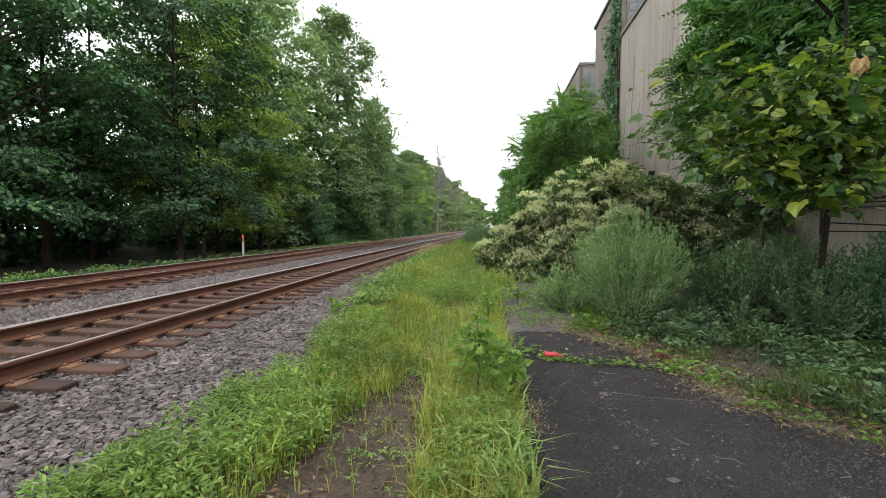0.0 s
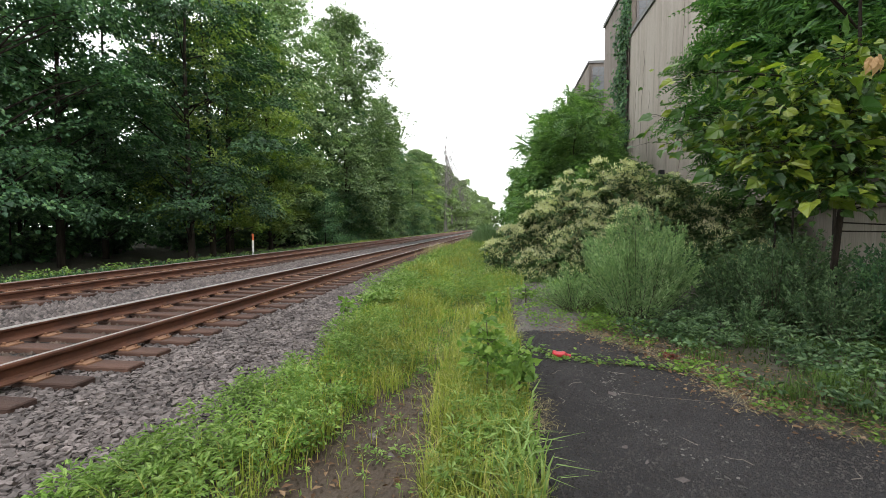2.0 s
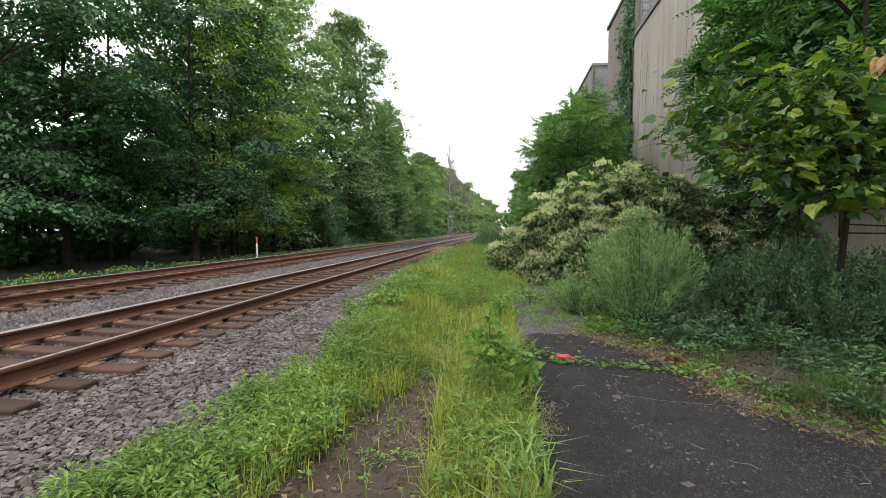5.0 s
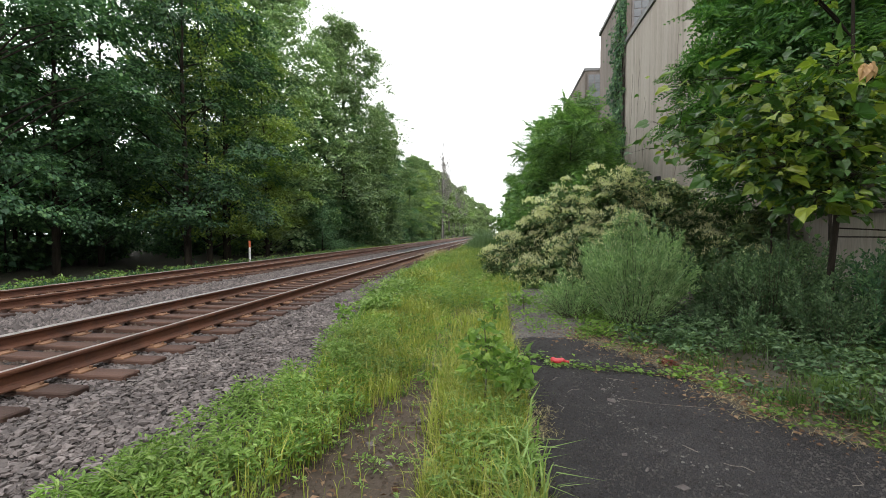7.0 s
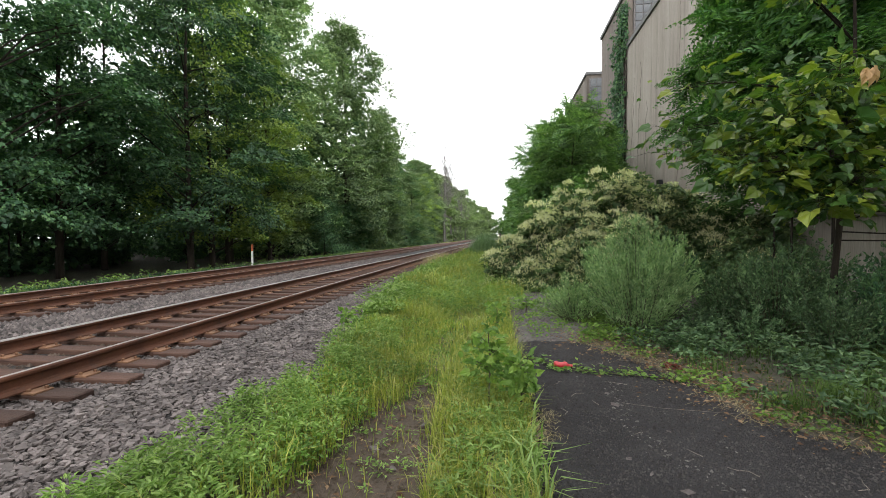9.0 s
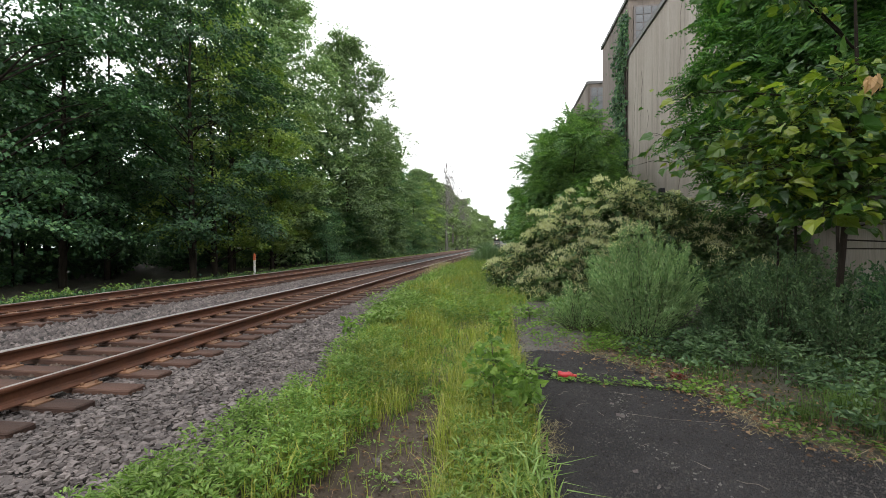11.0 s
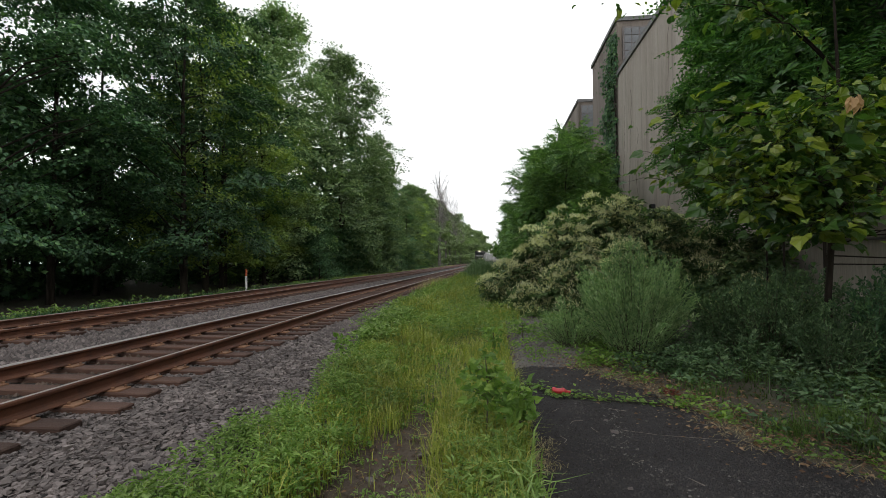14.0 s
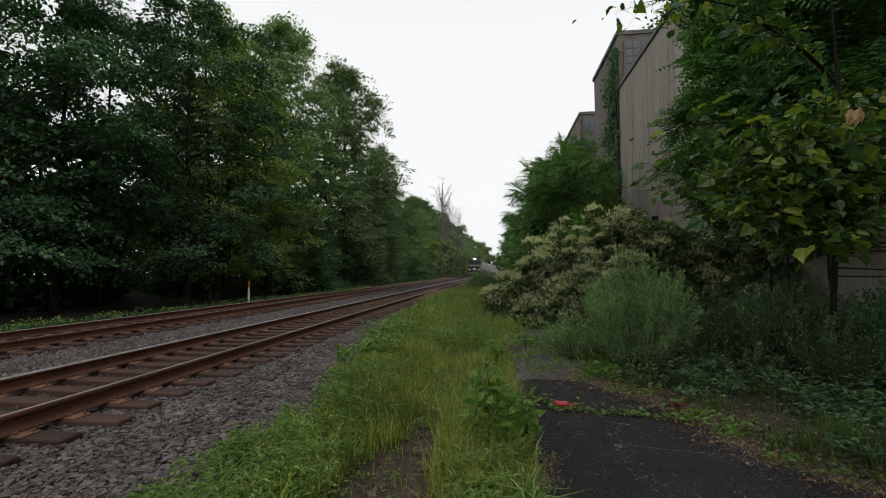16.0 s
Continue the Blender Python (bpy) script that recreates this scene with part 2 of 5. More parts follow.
# ---- mesh helpers ----
class Geo:
    """Vertices and faces gathered as arrays."""

    def __init__(self):
        self.v, self.f, self.count = [], [], 0

    def add(self, v, f, slot=0):
        v, f = np.asarray(v, float).reshape(-1, 3), np.asarray(f, int)
        self.v.append(v)
        self.f.append((f + self.count, slot))
        self.count += len(v)
        return self

    def mesh(self, name, mats, smooth=False):
        me = bpy.data.meshes.new(name)
        v = np.concatenate(self.v)
        me.vertices.add(len(v))
        me.vertices.foreach_set("co", v.ravel())
        loops = np.concatenate([f.ravel() for f, _ in self.f])
        sizes = np.concatenate([np.full(len(f), f.shape[1]) for f, _ in self.f])
        slots = np.concatenate([np.full(len(f), s) for f, s in self.f])
        me.loops.add(len(loops))
        me.loops.foreach_set("vertex_index", loops.astype(np.int32))
        me.polygons.add(len(sizes))
        me.polygons.foreach_set("loop_start", np.r_[0, np.cumsum(sizes)[:-1]].astype(np.int32))
        for m in mats if isinstance(mats, (list, tuple)) else [mats]:
            me.materials.append(MAT[m])
        me.polygons.foreach_set("material_index", slots.astype(np.int32))
        me.polygons.foreach_set("use_smooth", np.full(len(sizes), smooth))
        me.update(calc_edges=True)
        return me


def part(name, geo, mats, parent=None, label="", smooth=False):
    ob = new(name, geo.mesh(name, mats, smooth) if isinstance(geo, Geo) else geo)
    if parent:
        ob.parent = parent
    return tagged(ob, label)


def thing(name, label, category, m=None, group="", kind=""):
    ob = new(name)
    ob.empty_display_size = 0.2
    if m is not None:
        ob.matrix_basis = m
    return tagged(ob, label, category, group, kind)


BOX = np.array([[0, 3, 2, 1], [4, 5, 6, 7], [0, 1, 5, 4], [1, 2, 6, 5], [2, 3, 7, 6], [3, 0, 4, 7]])


def box(g, x0, x1, y0, y1, z0, z1, slot=0, chamfer=0.0):
    """A box with its vertical and top edges chamfered."""
    if chamfer <= 0:
        return g.add([(x0, y0, z0), (x1, y0, z0), (x1, y1, z0), (x0, y1, z0), (x0, y0, z1), (x1, y0, z1), (x1, y1, z1), (x0, y1, z1)], BOX, slot)
    c = chamfer
    ring = lambda d, z: [(x0 + d + c, y0 + d, z), (x1 - d - c, y0 + d, z), (x1 - d, y0 + d + c, z), (x1 - d, y1 - d - c, z),
                         (x1 - d - c, y1 - d, z), (x0 + d + c, y1 - d, z), (x0 + d, y1 - d - c, z), (x0 + d, y0 + d + c, z)]
    v = ring(0, z0) + ring(0, z1 - c) + ring(c, z1)
    q = [[a + i, a + (i + 1) % 8, a + 8 + (i + 1) % 8, a + 8 + i] for a in (0, 8) for i in range(8)]
    g.add(v, q, slot)
    g.add(v[16:], [list(range(8))], slot)
    return g.add(v[:8], [list(range(7, -1, -1))], slot)


def tube(g, points, radii, seg=6, slot=0):
    """A tapered tube along points."""
    p = np.asarray(points, float)
    d = np.gradient(p, axis=0)
    d /= np.linalg.norm(d, axis=1)[:, None] + 1e-9
    ref = np.where(np.abs(d[:, 2:3]) > 0.9, [[1.0, 0, 0]], [[0, 0, 1.0]])
    a = np.cross(d, ref)
    a /= np.linalg.norm(a, axis=1)[:, None] + 1e-9
    b = np.cross(d, a)
    t = np.arange(seg) * 2 * np.pi / seg
    r = np.asarray(radii, float)[:, None, None]
    v = p[:, None] + r * (np.cos(t)[None, :, None] * a[:, None] + np.sin(t)[None, :, None] * b[:, None])
    n = len(p)
    i, j = np.meshgrid(np.arange(n - 1), np.arange(seg), indexing="ij")
    q = np.stack([i * seg + j, (i + 1) * seg + j, (i + 1) * seg + (j + 1) % seg, i * seg + (j + 1) % seg], -1).reshape(-1, 4)
    g.add(v.reshape(-1, 3), q, slot)
    return g.add(v[[0, -1]].reshape(-1, 3), [list(range(seg)), list(range(2 * seg - 1, seg - 1, -1))], slot)


def disc(g, centre, axis, radius, thick, seg=12, slot=0):
    c, a = np.asarray(centre, float), np.asarray(axis, float)
    return tube(g, [c - a * thick / 2, c + a * thick / 2], [radius, radius], seg, slot)


def unit(v):
    return v / (np.linalg.norm(v, axis=-1, keepdims=True) + 1e-9)


def leaves(g, p, d, n, length, width, slot=0, fold=0.12, heart=False):
    """Folded leaves at points p along d with upper side n; heart: broad leaves with a lobed outline."""
    p, d, n = (np.asarray(a, float).reshape(-1, 3) for a in (p, d, n))
    d = unit(d)
    s = unit(np.cross(d, n))
    n = np.cross(s, d)
    length = np.broadcast_to(np.asarray(length, float), len(p))[:, None]
    width = np.broadcast_to(np.asarray(width, float), len(p))[:, None]
    if heart:
        half = [(-0.08, 0.22, 0.02), (0.08, 0.46, 0.09), (0.32, 0.5, 0.03), (0.5, 0.44, 0.09), (0.76, 0.2, 0.0)]
        shape = [(0.06, 0, 0)] + half + [(1.0, 0, -0.2)] + [(a, -b, c) for a, b, c in half[::-1]]
        v = np.stack([p + d * length * a + s * width * b + n * length * c for a, b, c in shape], 1)
        k = np.arange(len(p))[:, None] * 12
        f = np.concatenate([k + np.array((0, i + 1, i)) for i in range(1, 11)])
        return g.add(v, f, slot)
    mid = p + d * length * 0.42 + n * length * fold
    v = np.stack([p, mid + s * width / 2, p + d * length - n * length * fold * 0.6, mid - s * width / 2], 1)
    k = np.arange(len(p))[:, None] * 4
    return g.add(v, np.concatenate([k + np.array((0, 1, 2)), k + np.array((0, 2, 3))]), slot)


def blades(g, p, d, height, width, bend, slot=0):
    """Grass blades: five-point strips that lean along d."""
    p, d = np.asarray(p, float), unit(np.asarray(d, float))
    s = np.cross(d, [0, 0, 1.0])
    h, w, b = (np.broadcast_to(np.asarray(a, float), len(p))[:, None] for a in (height, width, bend))
    up = np.array([0, 0, 1.0])
    m = p + up * h * 0.6 + d * h * b * 0.3
    v = np.stack([p - s * w / 2, p + s * w / 2, m + s * w * 0.4, m - s * w * 0.4, p + up * h * (1 - 0.35 * b) + d * h * b], 1)
    k = np.arange(len(p))[:, None] * 5
    g.add(v, k + np.array((0, 1, 2, 3)), slot)
    g.f.append((np.asarray(k + np.array((3, 2, 4)) + g.count - len(p) * 5, int), slot))
    return g


# ---- the line of the railway: straight, then a wide curve to the right ----
NEAR, FAR, RAILTOP = -4.97, -9.5, 0.375


def line_x(y, centre=NEAR):
    return centre + np.maximum(0, np.asarray(y, float) - 125.0) ** 2 / 3600.0


def ground_z(x, y):
    """Height of the terrain: flat margin, raised ballast bed, forest floor a little lower."""
    x = np.asarray(x, float) - (line_x(y) - NEAR)
    bed = np.interp(x, [-16, -13.2, -11.4, -3.4, -2.1, -1.2], [-0.25, -0.1, 0.125, 0.125, 0.05, 0.0])
    dip = -0.05 * np.exp(-((x + 0.8) / 0.45) ** 2)
    return bed + dip


# ---- ground ----
def sheet(xs, ys, height, slot_of):
    g = Geo()
    x, y = np.meshgrid(xs, ys, indexing="ij")
    v = np.stack([x, y, height(x, y)], -1).reshape(-1, 3)
    n = len(ys)
    i, j = np.meshgrid(np.arange(len(xs) - 1), np.arange(n - 1), indexing="ij")
    q = np.stack([i * n + j, (i + 1) * n + j, (i + 1) * n + j + 1, i * n + j + 1], -1).reshape(-1, 4)
    c = v[q].mean(1)
    slot = slot_of(c[:, 0], c[:, 1])
    g.v.append(v)
    g.count = len(v)
    for s in np.unique(slot):
        g.f.append((q[slot == s], int(s)))
    return g


def wave(x, y, k=1.0):
    return np.sin(1.7 * k * x + 0.6 * y * k) * np.cos(1.1 * k * y - 0.4 * x) + 0.5 * np.sin(3.9 * k * y + 2.2 * k * x)


def build_ground():
    xs = np.r_[-900, -400, -200, -100, -60, -40, -30, -22, np.arange(-18, -3.6, 0.6), np.arange(-3.6, 0.6, 0.1), np.arange(0.6, 6, 0.3), 7, 9, 12, 20, 40, 100, 300, 900]
    ys = np.r_[-200, -60, -20, -8, -3, np.arange(0, 14, 0.12), np.arange(14, 40, 1.0), np.arange(40, 400, 8.0), 500, 800, 1500, 2500]

    def slots(x, y):
        rel = x - (line_x(y) - NEAR)
        edge = -2.15 - 0.05 * np.maximum(0, y - 5) + 0.12 * wave(x * 0, y)
        edge = np.maximum(edge, -3.1)
        s = np.zeros(len(x), int)
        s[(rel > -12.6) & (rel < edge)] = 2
        s[rel <= -12.6] = 1
        s[(x > -1.5) & (x < 0.1) & (y < 9 + wave(x, y))] = 3
        return s

    g = sheet(xs, ys, lambda x, y: ground_z(x, y) + 0.018 * wave(x, y, 1.3) * (np.abs(x) < 12) * (((x > -2.2) & (x < 0.1)) | (x < -12)), slots)
    tagged(part("ground", g, ["earth", "forest_floor", "ballast", "mud"], smooth=True), "trackside ground of bare earth, ballast bed darkened as shade between its stones, and forest floor", "ground", kind="structure")


def outline_slab(g, pts, z0, z1, rough=0.05, seed=1):
    """A flat slab with a crumbled, finely wavy outline; no side skirt shows but its edge."""
    rng = np.random.default_rng(seed)
    p = np.asarray(pts, float)
    dense = []
    for a, b in zip(p, np.roll(p, -1, 0)):
        k = max(2, int(np.linalg.norm(b - a) / 0.07))
        dense += [a + (b - a) * t for t in np.arange(k) / k]
    d = np.array(dense)
    for _ in range(6):
        d = (np.roll(d, 1, 0) + d * 2 + np.roll(d, -1, 0)) / 4
    d = d + rng.normal(0, rough * 0.35, d.shape) + rough * np.stack([wave(d[:, 0] * 3, d[:, 1] * 3), wave(d[:, 1] * 3, d[:, 0] * 3)], 1)
    n = len(d)
    step = np.roll(d, -1, 0) - np.roll(d, 1, 0)
    inward = unit(np.c_[-step[:, 1], step[:, 0]])
    area = np.sum(d[:, 0] * np.roll(d[:, 1], -1) - np.roll(d[:, 0], -1) * d[:, 1])
    inner = d + inward * (0.02 if area > 0 else -0.02)
    bm = bmesh.new()
    ring = [bm.verts.new((x, y, z1)) for x, y in inner]
    edges = [bm.edges.new((ring[k], ring[(k + 1) % n])) for k in range(n)]
    bmesh.ops.triangle_fill(bm, use_beauty=True, use_dissolve=False, edges=edges)
    bm.verts.index_update()
    tri = [[v.index for v in (f.verts if f.normal.z >= 0 else reversed(f.verts))] for f in bm.faces]
    bm.free()
    v = np.concatenate([np.c_[inner, np.full(n, z1)], np.c_[d, np.full(n, z0)]])
    i = np.arange(n)
    g.add(v, tri)
    g.f.append((np.stack([n + i, n + (i + 1) % n, (i + 1) % n, i], -1) + g.count - len(v), 0))
    return g


def build_paving():
    g = outline_slab(Geo(), [(0.3, -14), (0.27, 2.6), (0.3, 3.8), (0.15, 5.2), (0.12, 6.4), (0.5, 7.0), (1.1, 6.9), (1.65, 6.0), (2.0, 5.1), (2.1, 4.1), (2.8, 3.5), (4.5, 2.6), (6, -14)], -0.05, 0.022, 0.05, 3)
    tagged(part("asphalt_path", g, "asphalt"), "worn dark asphalt path with a crumbled edge", "pavement", kind="structure")
    g = outline_slab(Geo(), [(0.2, 6.8), (0.3, 9), (0.25, 12.6), (0.9, 13), (1.5, 11.5), (1.6, 9), (1.5, 7.4), (1.0, 6.95)], -0.05, 0.012, 0.07, 5)
    tagged(part("gravel_path", g, "gravel"), "patch of grey gravel beyond the asphalt", "path", kind="structure")


# ---- tracks ----
def rail_profile():
    half = [(0.0, 0), (0.07, 0), (0.07, 0.012), (0.02, 0.03), (0.009, 0.05), (0.009, 0.115), (0.034, 0.132), (0.036, 0.155), (0.03, 0.166), (0.022, 0.17)]
    return half[1:] + [(-x, z) for x, z in half[:0:-1]]


def build_track(centre, name, label):
    track = thing(name, label, "railway track", kind="structure")
    prof = np.array(rail_profile())
    ys = np.r_[np.arange(-18, 130, 4.0), np.arange(130, 700, 6.0)]
    n = len(prof)
    for side in (-1, 1):
        g = Geo()
        cx = line_x(ys, centre) + side * 0.753
        v = np.stack([cx[:, None] + prof[None, :, 0], np.repeat(ys[:, None], n, 1), RAILTOP - 0.17 + np.repeat(prof[None, :, 1], len(ys), 0)], -1)
        i, j = np.meshgrid(np.arange(len(ys) - 1), np.arange(n), indexing="ij")
        q = np.stack([i * n + j, i * n + (j + 1) % n, (i + 1) * n + (j + 1) % n, (i + 1) * n + j], -1)
        top = np.isin(np.arange(n), (6, 7, 8) if side < 0 else (8, 10))
        g.v.append(v.reshape(-1, 3))
        g.count = v.size // 3
        g.f += [(q[:, ~top].reshape(-1, 4), 0), (q[:, top].reshape(-1, 4), 1)]
        part("rail", g, ["rail", "rail_top" if centre == NEAR else "rail_dull"], track, "rusty steel rail with a worn running face")
    rng = np.random.default_rng(int(-centre * 10))
    tie = box(Geo(), -1.3, 1.3, -0.115, 0.115, -0.17, 0, 0, 0.012).mesh("tie", ["tie"])
    plate = Geo()
    box(plate, -0.185, 0.185, -0.095, 0.095, 0, 0.018, 0, 0.006)
    for sx, sy in ((-0.1, 0.06), (0.1, -0.06), (0.155, 0.05), (-0.155, -0.05)):
        box(plate, sx - 0.013, sx + 0.013, sy - 0.013, sy + 0.013, 0.018, 0.045, 0, 0.004)
    plate = plate.mesh("tie_plate", ["plate"])
    z = RAILTOP - 0.17 - 0.018
    far = Geo()
    y = -18.0
    while y < 330:
        x = float(line_x(y, centre))
        if y < 128:
            t = part("tie", tie, None, track)
            t.matrix_basis = pose(x + rng.normal(0, 0.03), y, z, 0, 0, rng.normal(0, 0.6))
            if y < 26:
                for side in (-1, 1):
                    p = part("tie_plate", plate, None, track)
                    p.matrix_basis = pose(x + side * 0.753, y, z, 0, 0, rng.normal(0, 0.8))
        else:
            box(far, x - 1.3, x + 1.3, y - 0.115, y + 0.115, z - 0.17, z)
        y += 0.5 + rng.normal(0, 0.012)
    tagged(part("distant_ties", far, "tie", track), kind="stuff")
    return track


# ---- building on the right: a stepped row of tall concrete blocks ----
WALL_X = 8.0


def wall_box(g, x0, x1, y0, y1, z0, z1, slot=0):
    return box(g, x0, x1, y0, y1, z0, z1, slot)


def grid_window(parent, x0, x1, y, z0, z1, nx, nz):
    """A gridded industrial window that faces the camera's side, its panes behind steel bars."""
    w = part("window", box(Geo(), x0 - 0.08, x1 + 0.08, y - 0.06, y + 0.1, z0 - 0.08, z1 + 0.08), "steel", parent, "gridded steel factory window")
    px, pz = (x1 - x0) / nx, (z1 - z0) / nz
    pane = box(Geo(), 0.03, px - 0.03, -0.03, 0, 0.03, pz - 0.03).mesh("pane", ["glassy"])
    for i in range(nx):
        for k in range(nz):
            part("pane", pane, None, w).matrix_basis = pose(x0 + i * px, y - 0.062, z0 + k * pz)
    return w


def build_blocks():
    ztop = 1.55 + 1.48 * WALL_X
    near = thing("concrete_warehouse", "tall weathered concrete warehouse with vertical stains and ribbed cladding", "building")
    g = Geo()
    wall_box(g, WALL_X, WALL_X + 14, 13.0, 30.6, -0.3, ztop)
    part("wall", g, "concrete", near, "stained pale concrete wall")
    g = Geo()
    wall_box(g, WALL_X, WALL_X + 14, -12.0, 13.0, -0.3, 3.35)
    wall_box(g, WALL_X + 0.25, WALL_X + 14, -12.0, 13.0, 3.35, ztop)
    part("lower_wall", g, "concrete", near, "low concrete wall under ribbed cladding")
    g = Geo()
    wall_box(g, WALL_X - 0.12, WALL_X + 0.2, -12.0, 13.0, 3.3, 3.5)
    part("ledge", g, "concrete_dark", near)
    rib = Geo()
    wall_box(rib, -0.05, 0.2, 0, 0.12, 3.5, ztop - 0.4)
    rib = rib.mesh("cladding_rib", ["cladding"])
    for i in range(90):
        part("cladding_rib", rib, None, near).matrix_basis = pose(WALL_X + 0.1, -5 + i * 0.2, 0)
    g = Geo()
    wall_box(g, WALL_X - 0.1, WALL_X + 14, -12.1, 30.6, ztop, ztop + 0.25)
    part("roof", g, "roof", near)
    seam = wall_box(Geo(), -0.01, 0.01, 0, 0.025, 0, ztop - 0.2).mesh("seam", ["concrete_dark"])
    for y in (19.6,):
        part("seam", seam, None, near).matrix_basis = pose(WALL_X, y, 0)
    rng = np.random.default_rng(17)
    for y0, z0, z1 in ((28.6, 3.0, 11.5), (26.4, 2.5, 9.0), (22.6, 4.0, 12.5), (29.6, 6.0, 11.0)):
        z = np.linspace(z0, z1, 14)
        crack = tube(Geo(), np.c_[np.full(14, WALL_X), y0 + np.cumsum(rng.normal(0, 0.13, 14)), z], np.full(14, 0.014), 4)
        part("crack", crack, "concrete_dark", near, "dark crack in the concrete")
    g = Geo()
    wall_box(g, WALL_X - 0.2, WALL_X, 24.0, 24.35, 3.9, 4.35)
    part("vent_hood", g, "window", near, "small black vent hood")
    g = Geo()
    tube(g, [(WALL_X - 0.1, y, 2.0) for y in (-8, 13)], [0.03, 0.03], 8)
    part("pipe", g, "steel", near, "thin dark pipe along the wall")

    ztop2 = 1.55 + 1.93 * WALL_X
    mid = thing("concrete_block", "higher dark weathered concrete block overgrown with vine", "building")
    g = Geo()
    wall_box(g, WALL_X, WALL_X + 14, 30.6, 38.0, -0.3, ztop2)
    part("wall", g, "concrete_dark", mid, "dark streaked concrete wall")
    part("roof", wall_box(Geo(), WALL_X - 0.12, WALL_X + 14.1, 30.5, 38.1, ztop2, ztop2 + 0.25), "roof", mid)
    grid_window(mid, WALL_X + 0.4, WALL_X + 4.2, 30.55, ztop + 0.6, ztop2 - 0.5, 8, 5)

    far = thing("far_concrete_block", "distant lower concrete block with gridded windows", "building")
    wall_box(g := Geo(), WALL_X + 0.3, WALL_X + 14, 46.0, 60.0, -0.3, ztop2)
    part("wall", g, "concrete_dark", far)
    part("roof", wall_box(Geo(), WALL_X + 0.2, WALL_X + 14.1, 45.9, 60.1, ztop2, ztop2 + 0.25), "roof", far)
    grid_window(far, WALL_X + 0.6, WALL_X + 4.0, 45.95, ztop2 - 3.6, ztop2 - 0.4, 6, 4)


# ---- trees ----
def tree_geo(seed, height, radius, base, sprays, per, leaf, spray_r, droop=0.35, fill=0.45, profile="oval", limbs=26, pinnate=0, trunk_r=0.0, core=0, core_leaf=0.5, flat=0.4, shelf=1.0, per_bough=11, bough=1.0):
    """Wood and leaves of one tree: tapered trunk, limbs, and flat drooping sprays of leaves over an uneven crown."""
    rng = np.random.default_rng(seed)
    wood, green = Geo(), Geo()
    r0 = trunk_r or height * 0.010
    t = np.linspace(0, 1, 9)
    bend = np.cumsum(rng.normal(0, height * 0.008, (9, 2)), 0)
    stem = np.c_[bend * t[:, None], t * height * 0.93]
    tube(wood, np.r_[[[0, 0, -0.3]], stem], np.r_[r0 * 1.5, r0 * (1 - 0.9 * t)], 8)
    boughs = max(6, int(sprays / per_bough))
    u = (np.arange(boughs) + rng.uniform(0, 1, boughs)) / boughs
    shape = {"oval": np.sin(np.pi * np.clip(0.14 + 0.83 * u, 0, 1)) ** 0.65, "low": (1 - u) ** 0.55 * 0.85 + 0.15, "tall": np.minimum(1, 1.1 * (1 - u) ** 0.5 + 0.12) * (0.7 + 0.3 * np.minimum(1, u * 3))}[profile]
    ang = np.arange(boughs) * 2.4 + rng.normal(0, 0.5, boughs)
    far_out = radius * shape * rng.uniform(0.12, 0.95, boughs) ** 0.75
    size_b = (0.27 + 0.16 * rng.uniform(0, 1, boughs)) * radius * np.sqrt(shape) * bough
    hb = base + (0.97 - base) * u
    bc = np.c_[np.interp(hb, t * 0.93, stem[:, 0]) + np.cos(ang) * far_out, np.interp(hb, t * 0.93, stem[:, 1]) + np.sin(ang) * far_out, hb * height - 0.15 * far_out]
    which = np.arange(sprays) % boughs
    v = rng.normal(0, 1, (sprays, 3))
    v[:, 2] = (np.abs(v[:, 2]) * 1.35 - 0.5) * shelf
    v[:, 0] += 0.7 * np.cos(ang[which])
    v[:, 1] += 0.7 * np.sin(ang[which])
    c = bc[which] + unit(v) * [1, 1, shelf] * (size_b[which] * rng.uniform(fill * 0.5, 1.05, sprays))[:, None]
    if shelf < 1:
        c[:, 2] -= 0.45 * np.hypot(*(c - bc[which])[:, :2].T)
    az = np.arctan2(unit(v)[:, 1] + 0.5 * np.sin(ang[which]), unit(v)[:, 0] + 0.5 * np.cos(ang[which]))
    rad, h = far_out[which], np.clip(c[:, 2] / height, 0, 1)
    for k in rng.choice(sprays, min(limbs, sprays), replace=False):
        z0 = max(0.25 * base * height + 0.3, c[k, 2] - rad[k] * rng.uniform(0.4, 0.9))
        p0 = np.array([np.interp(z0 / height, t * 0.93, stem[:, 0]), np.interp(z0 / height, t * 0.93, stem[:, 1]), z0])
        m = (p0 + c[k]) / 2 + rng.normal(0, 0.12, 3) + [0, 0, 0.12 * rad[k]]
        q = r0 * 0.33 * (1 - 0.6 * h[k])
        tube(wood, [p0, m, c[k]], [q, q * 0.6, q * 0.2], 5)
    o = unit(np.c_[np.cos(az) + rng.normal(0, 0.35, sprays), np.sin(az) + rng.normal(0, 0.35, sprays), rng.normal(0.15, 0.45, sprays)])
    s = unit(np.cross(o, [0, 0, 1.0]))
    size = spray_r * rng.uniform(0.6, 1.3, sprays)[:, None]
    a, b = rng.uniform(-1, 1, (sprays, per)), rng.uniform(-1, 1, (sprays, per))
    b = b * (1 - 0.5 * np.maximum(0, a))
    off = (a * size)[..., None] * o[:, None] + (b * size * 0.8)[..., None] * s[:, None]
    off[..., 2] -= droop * size * (a ** 2 * np.sign(a) * 0.6 + np.abs(b) * 0.35)
    off += rng.normal(0, 0.10 * spray_r, off.shape)
    p = (c[:, None] + off).reshape(-1, 3)
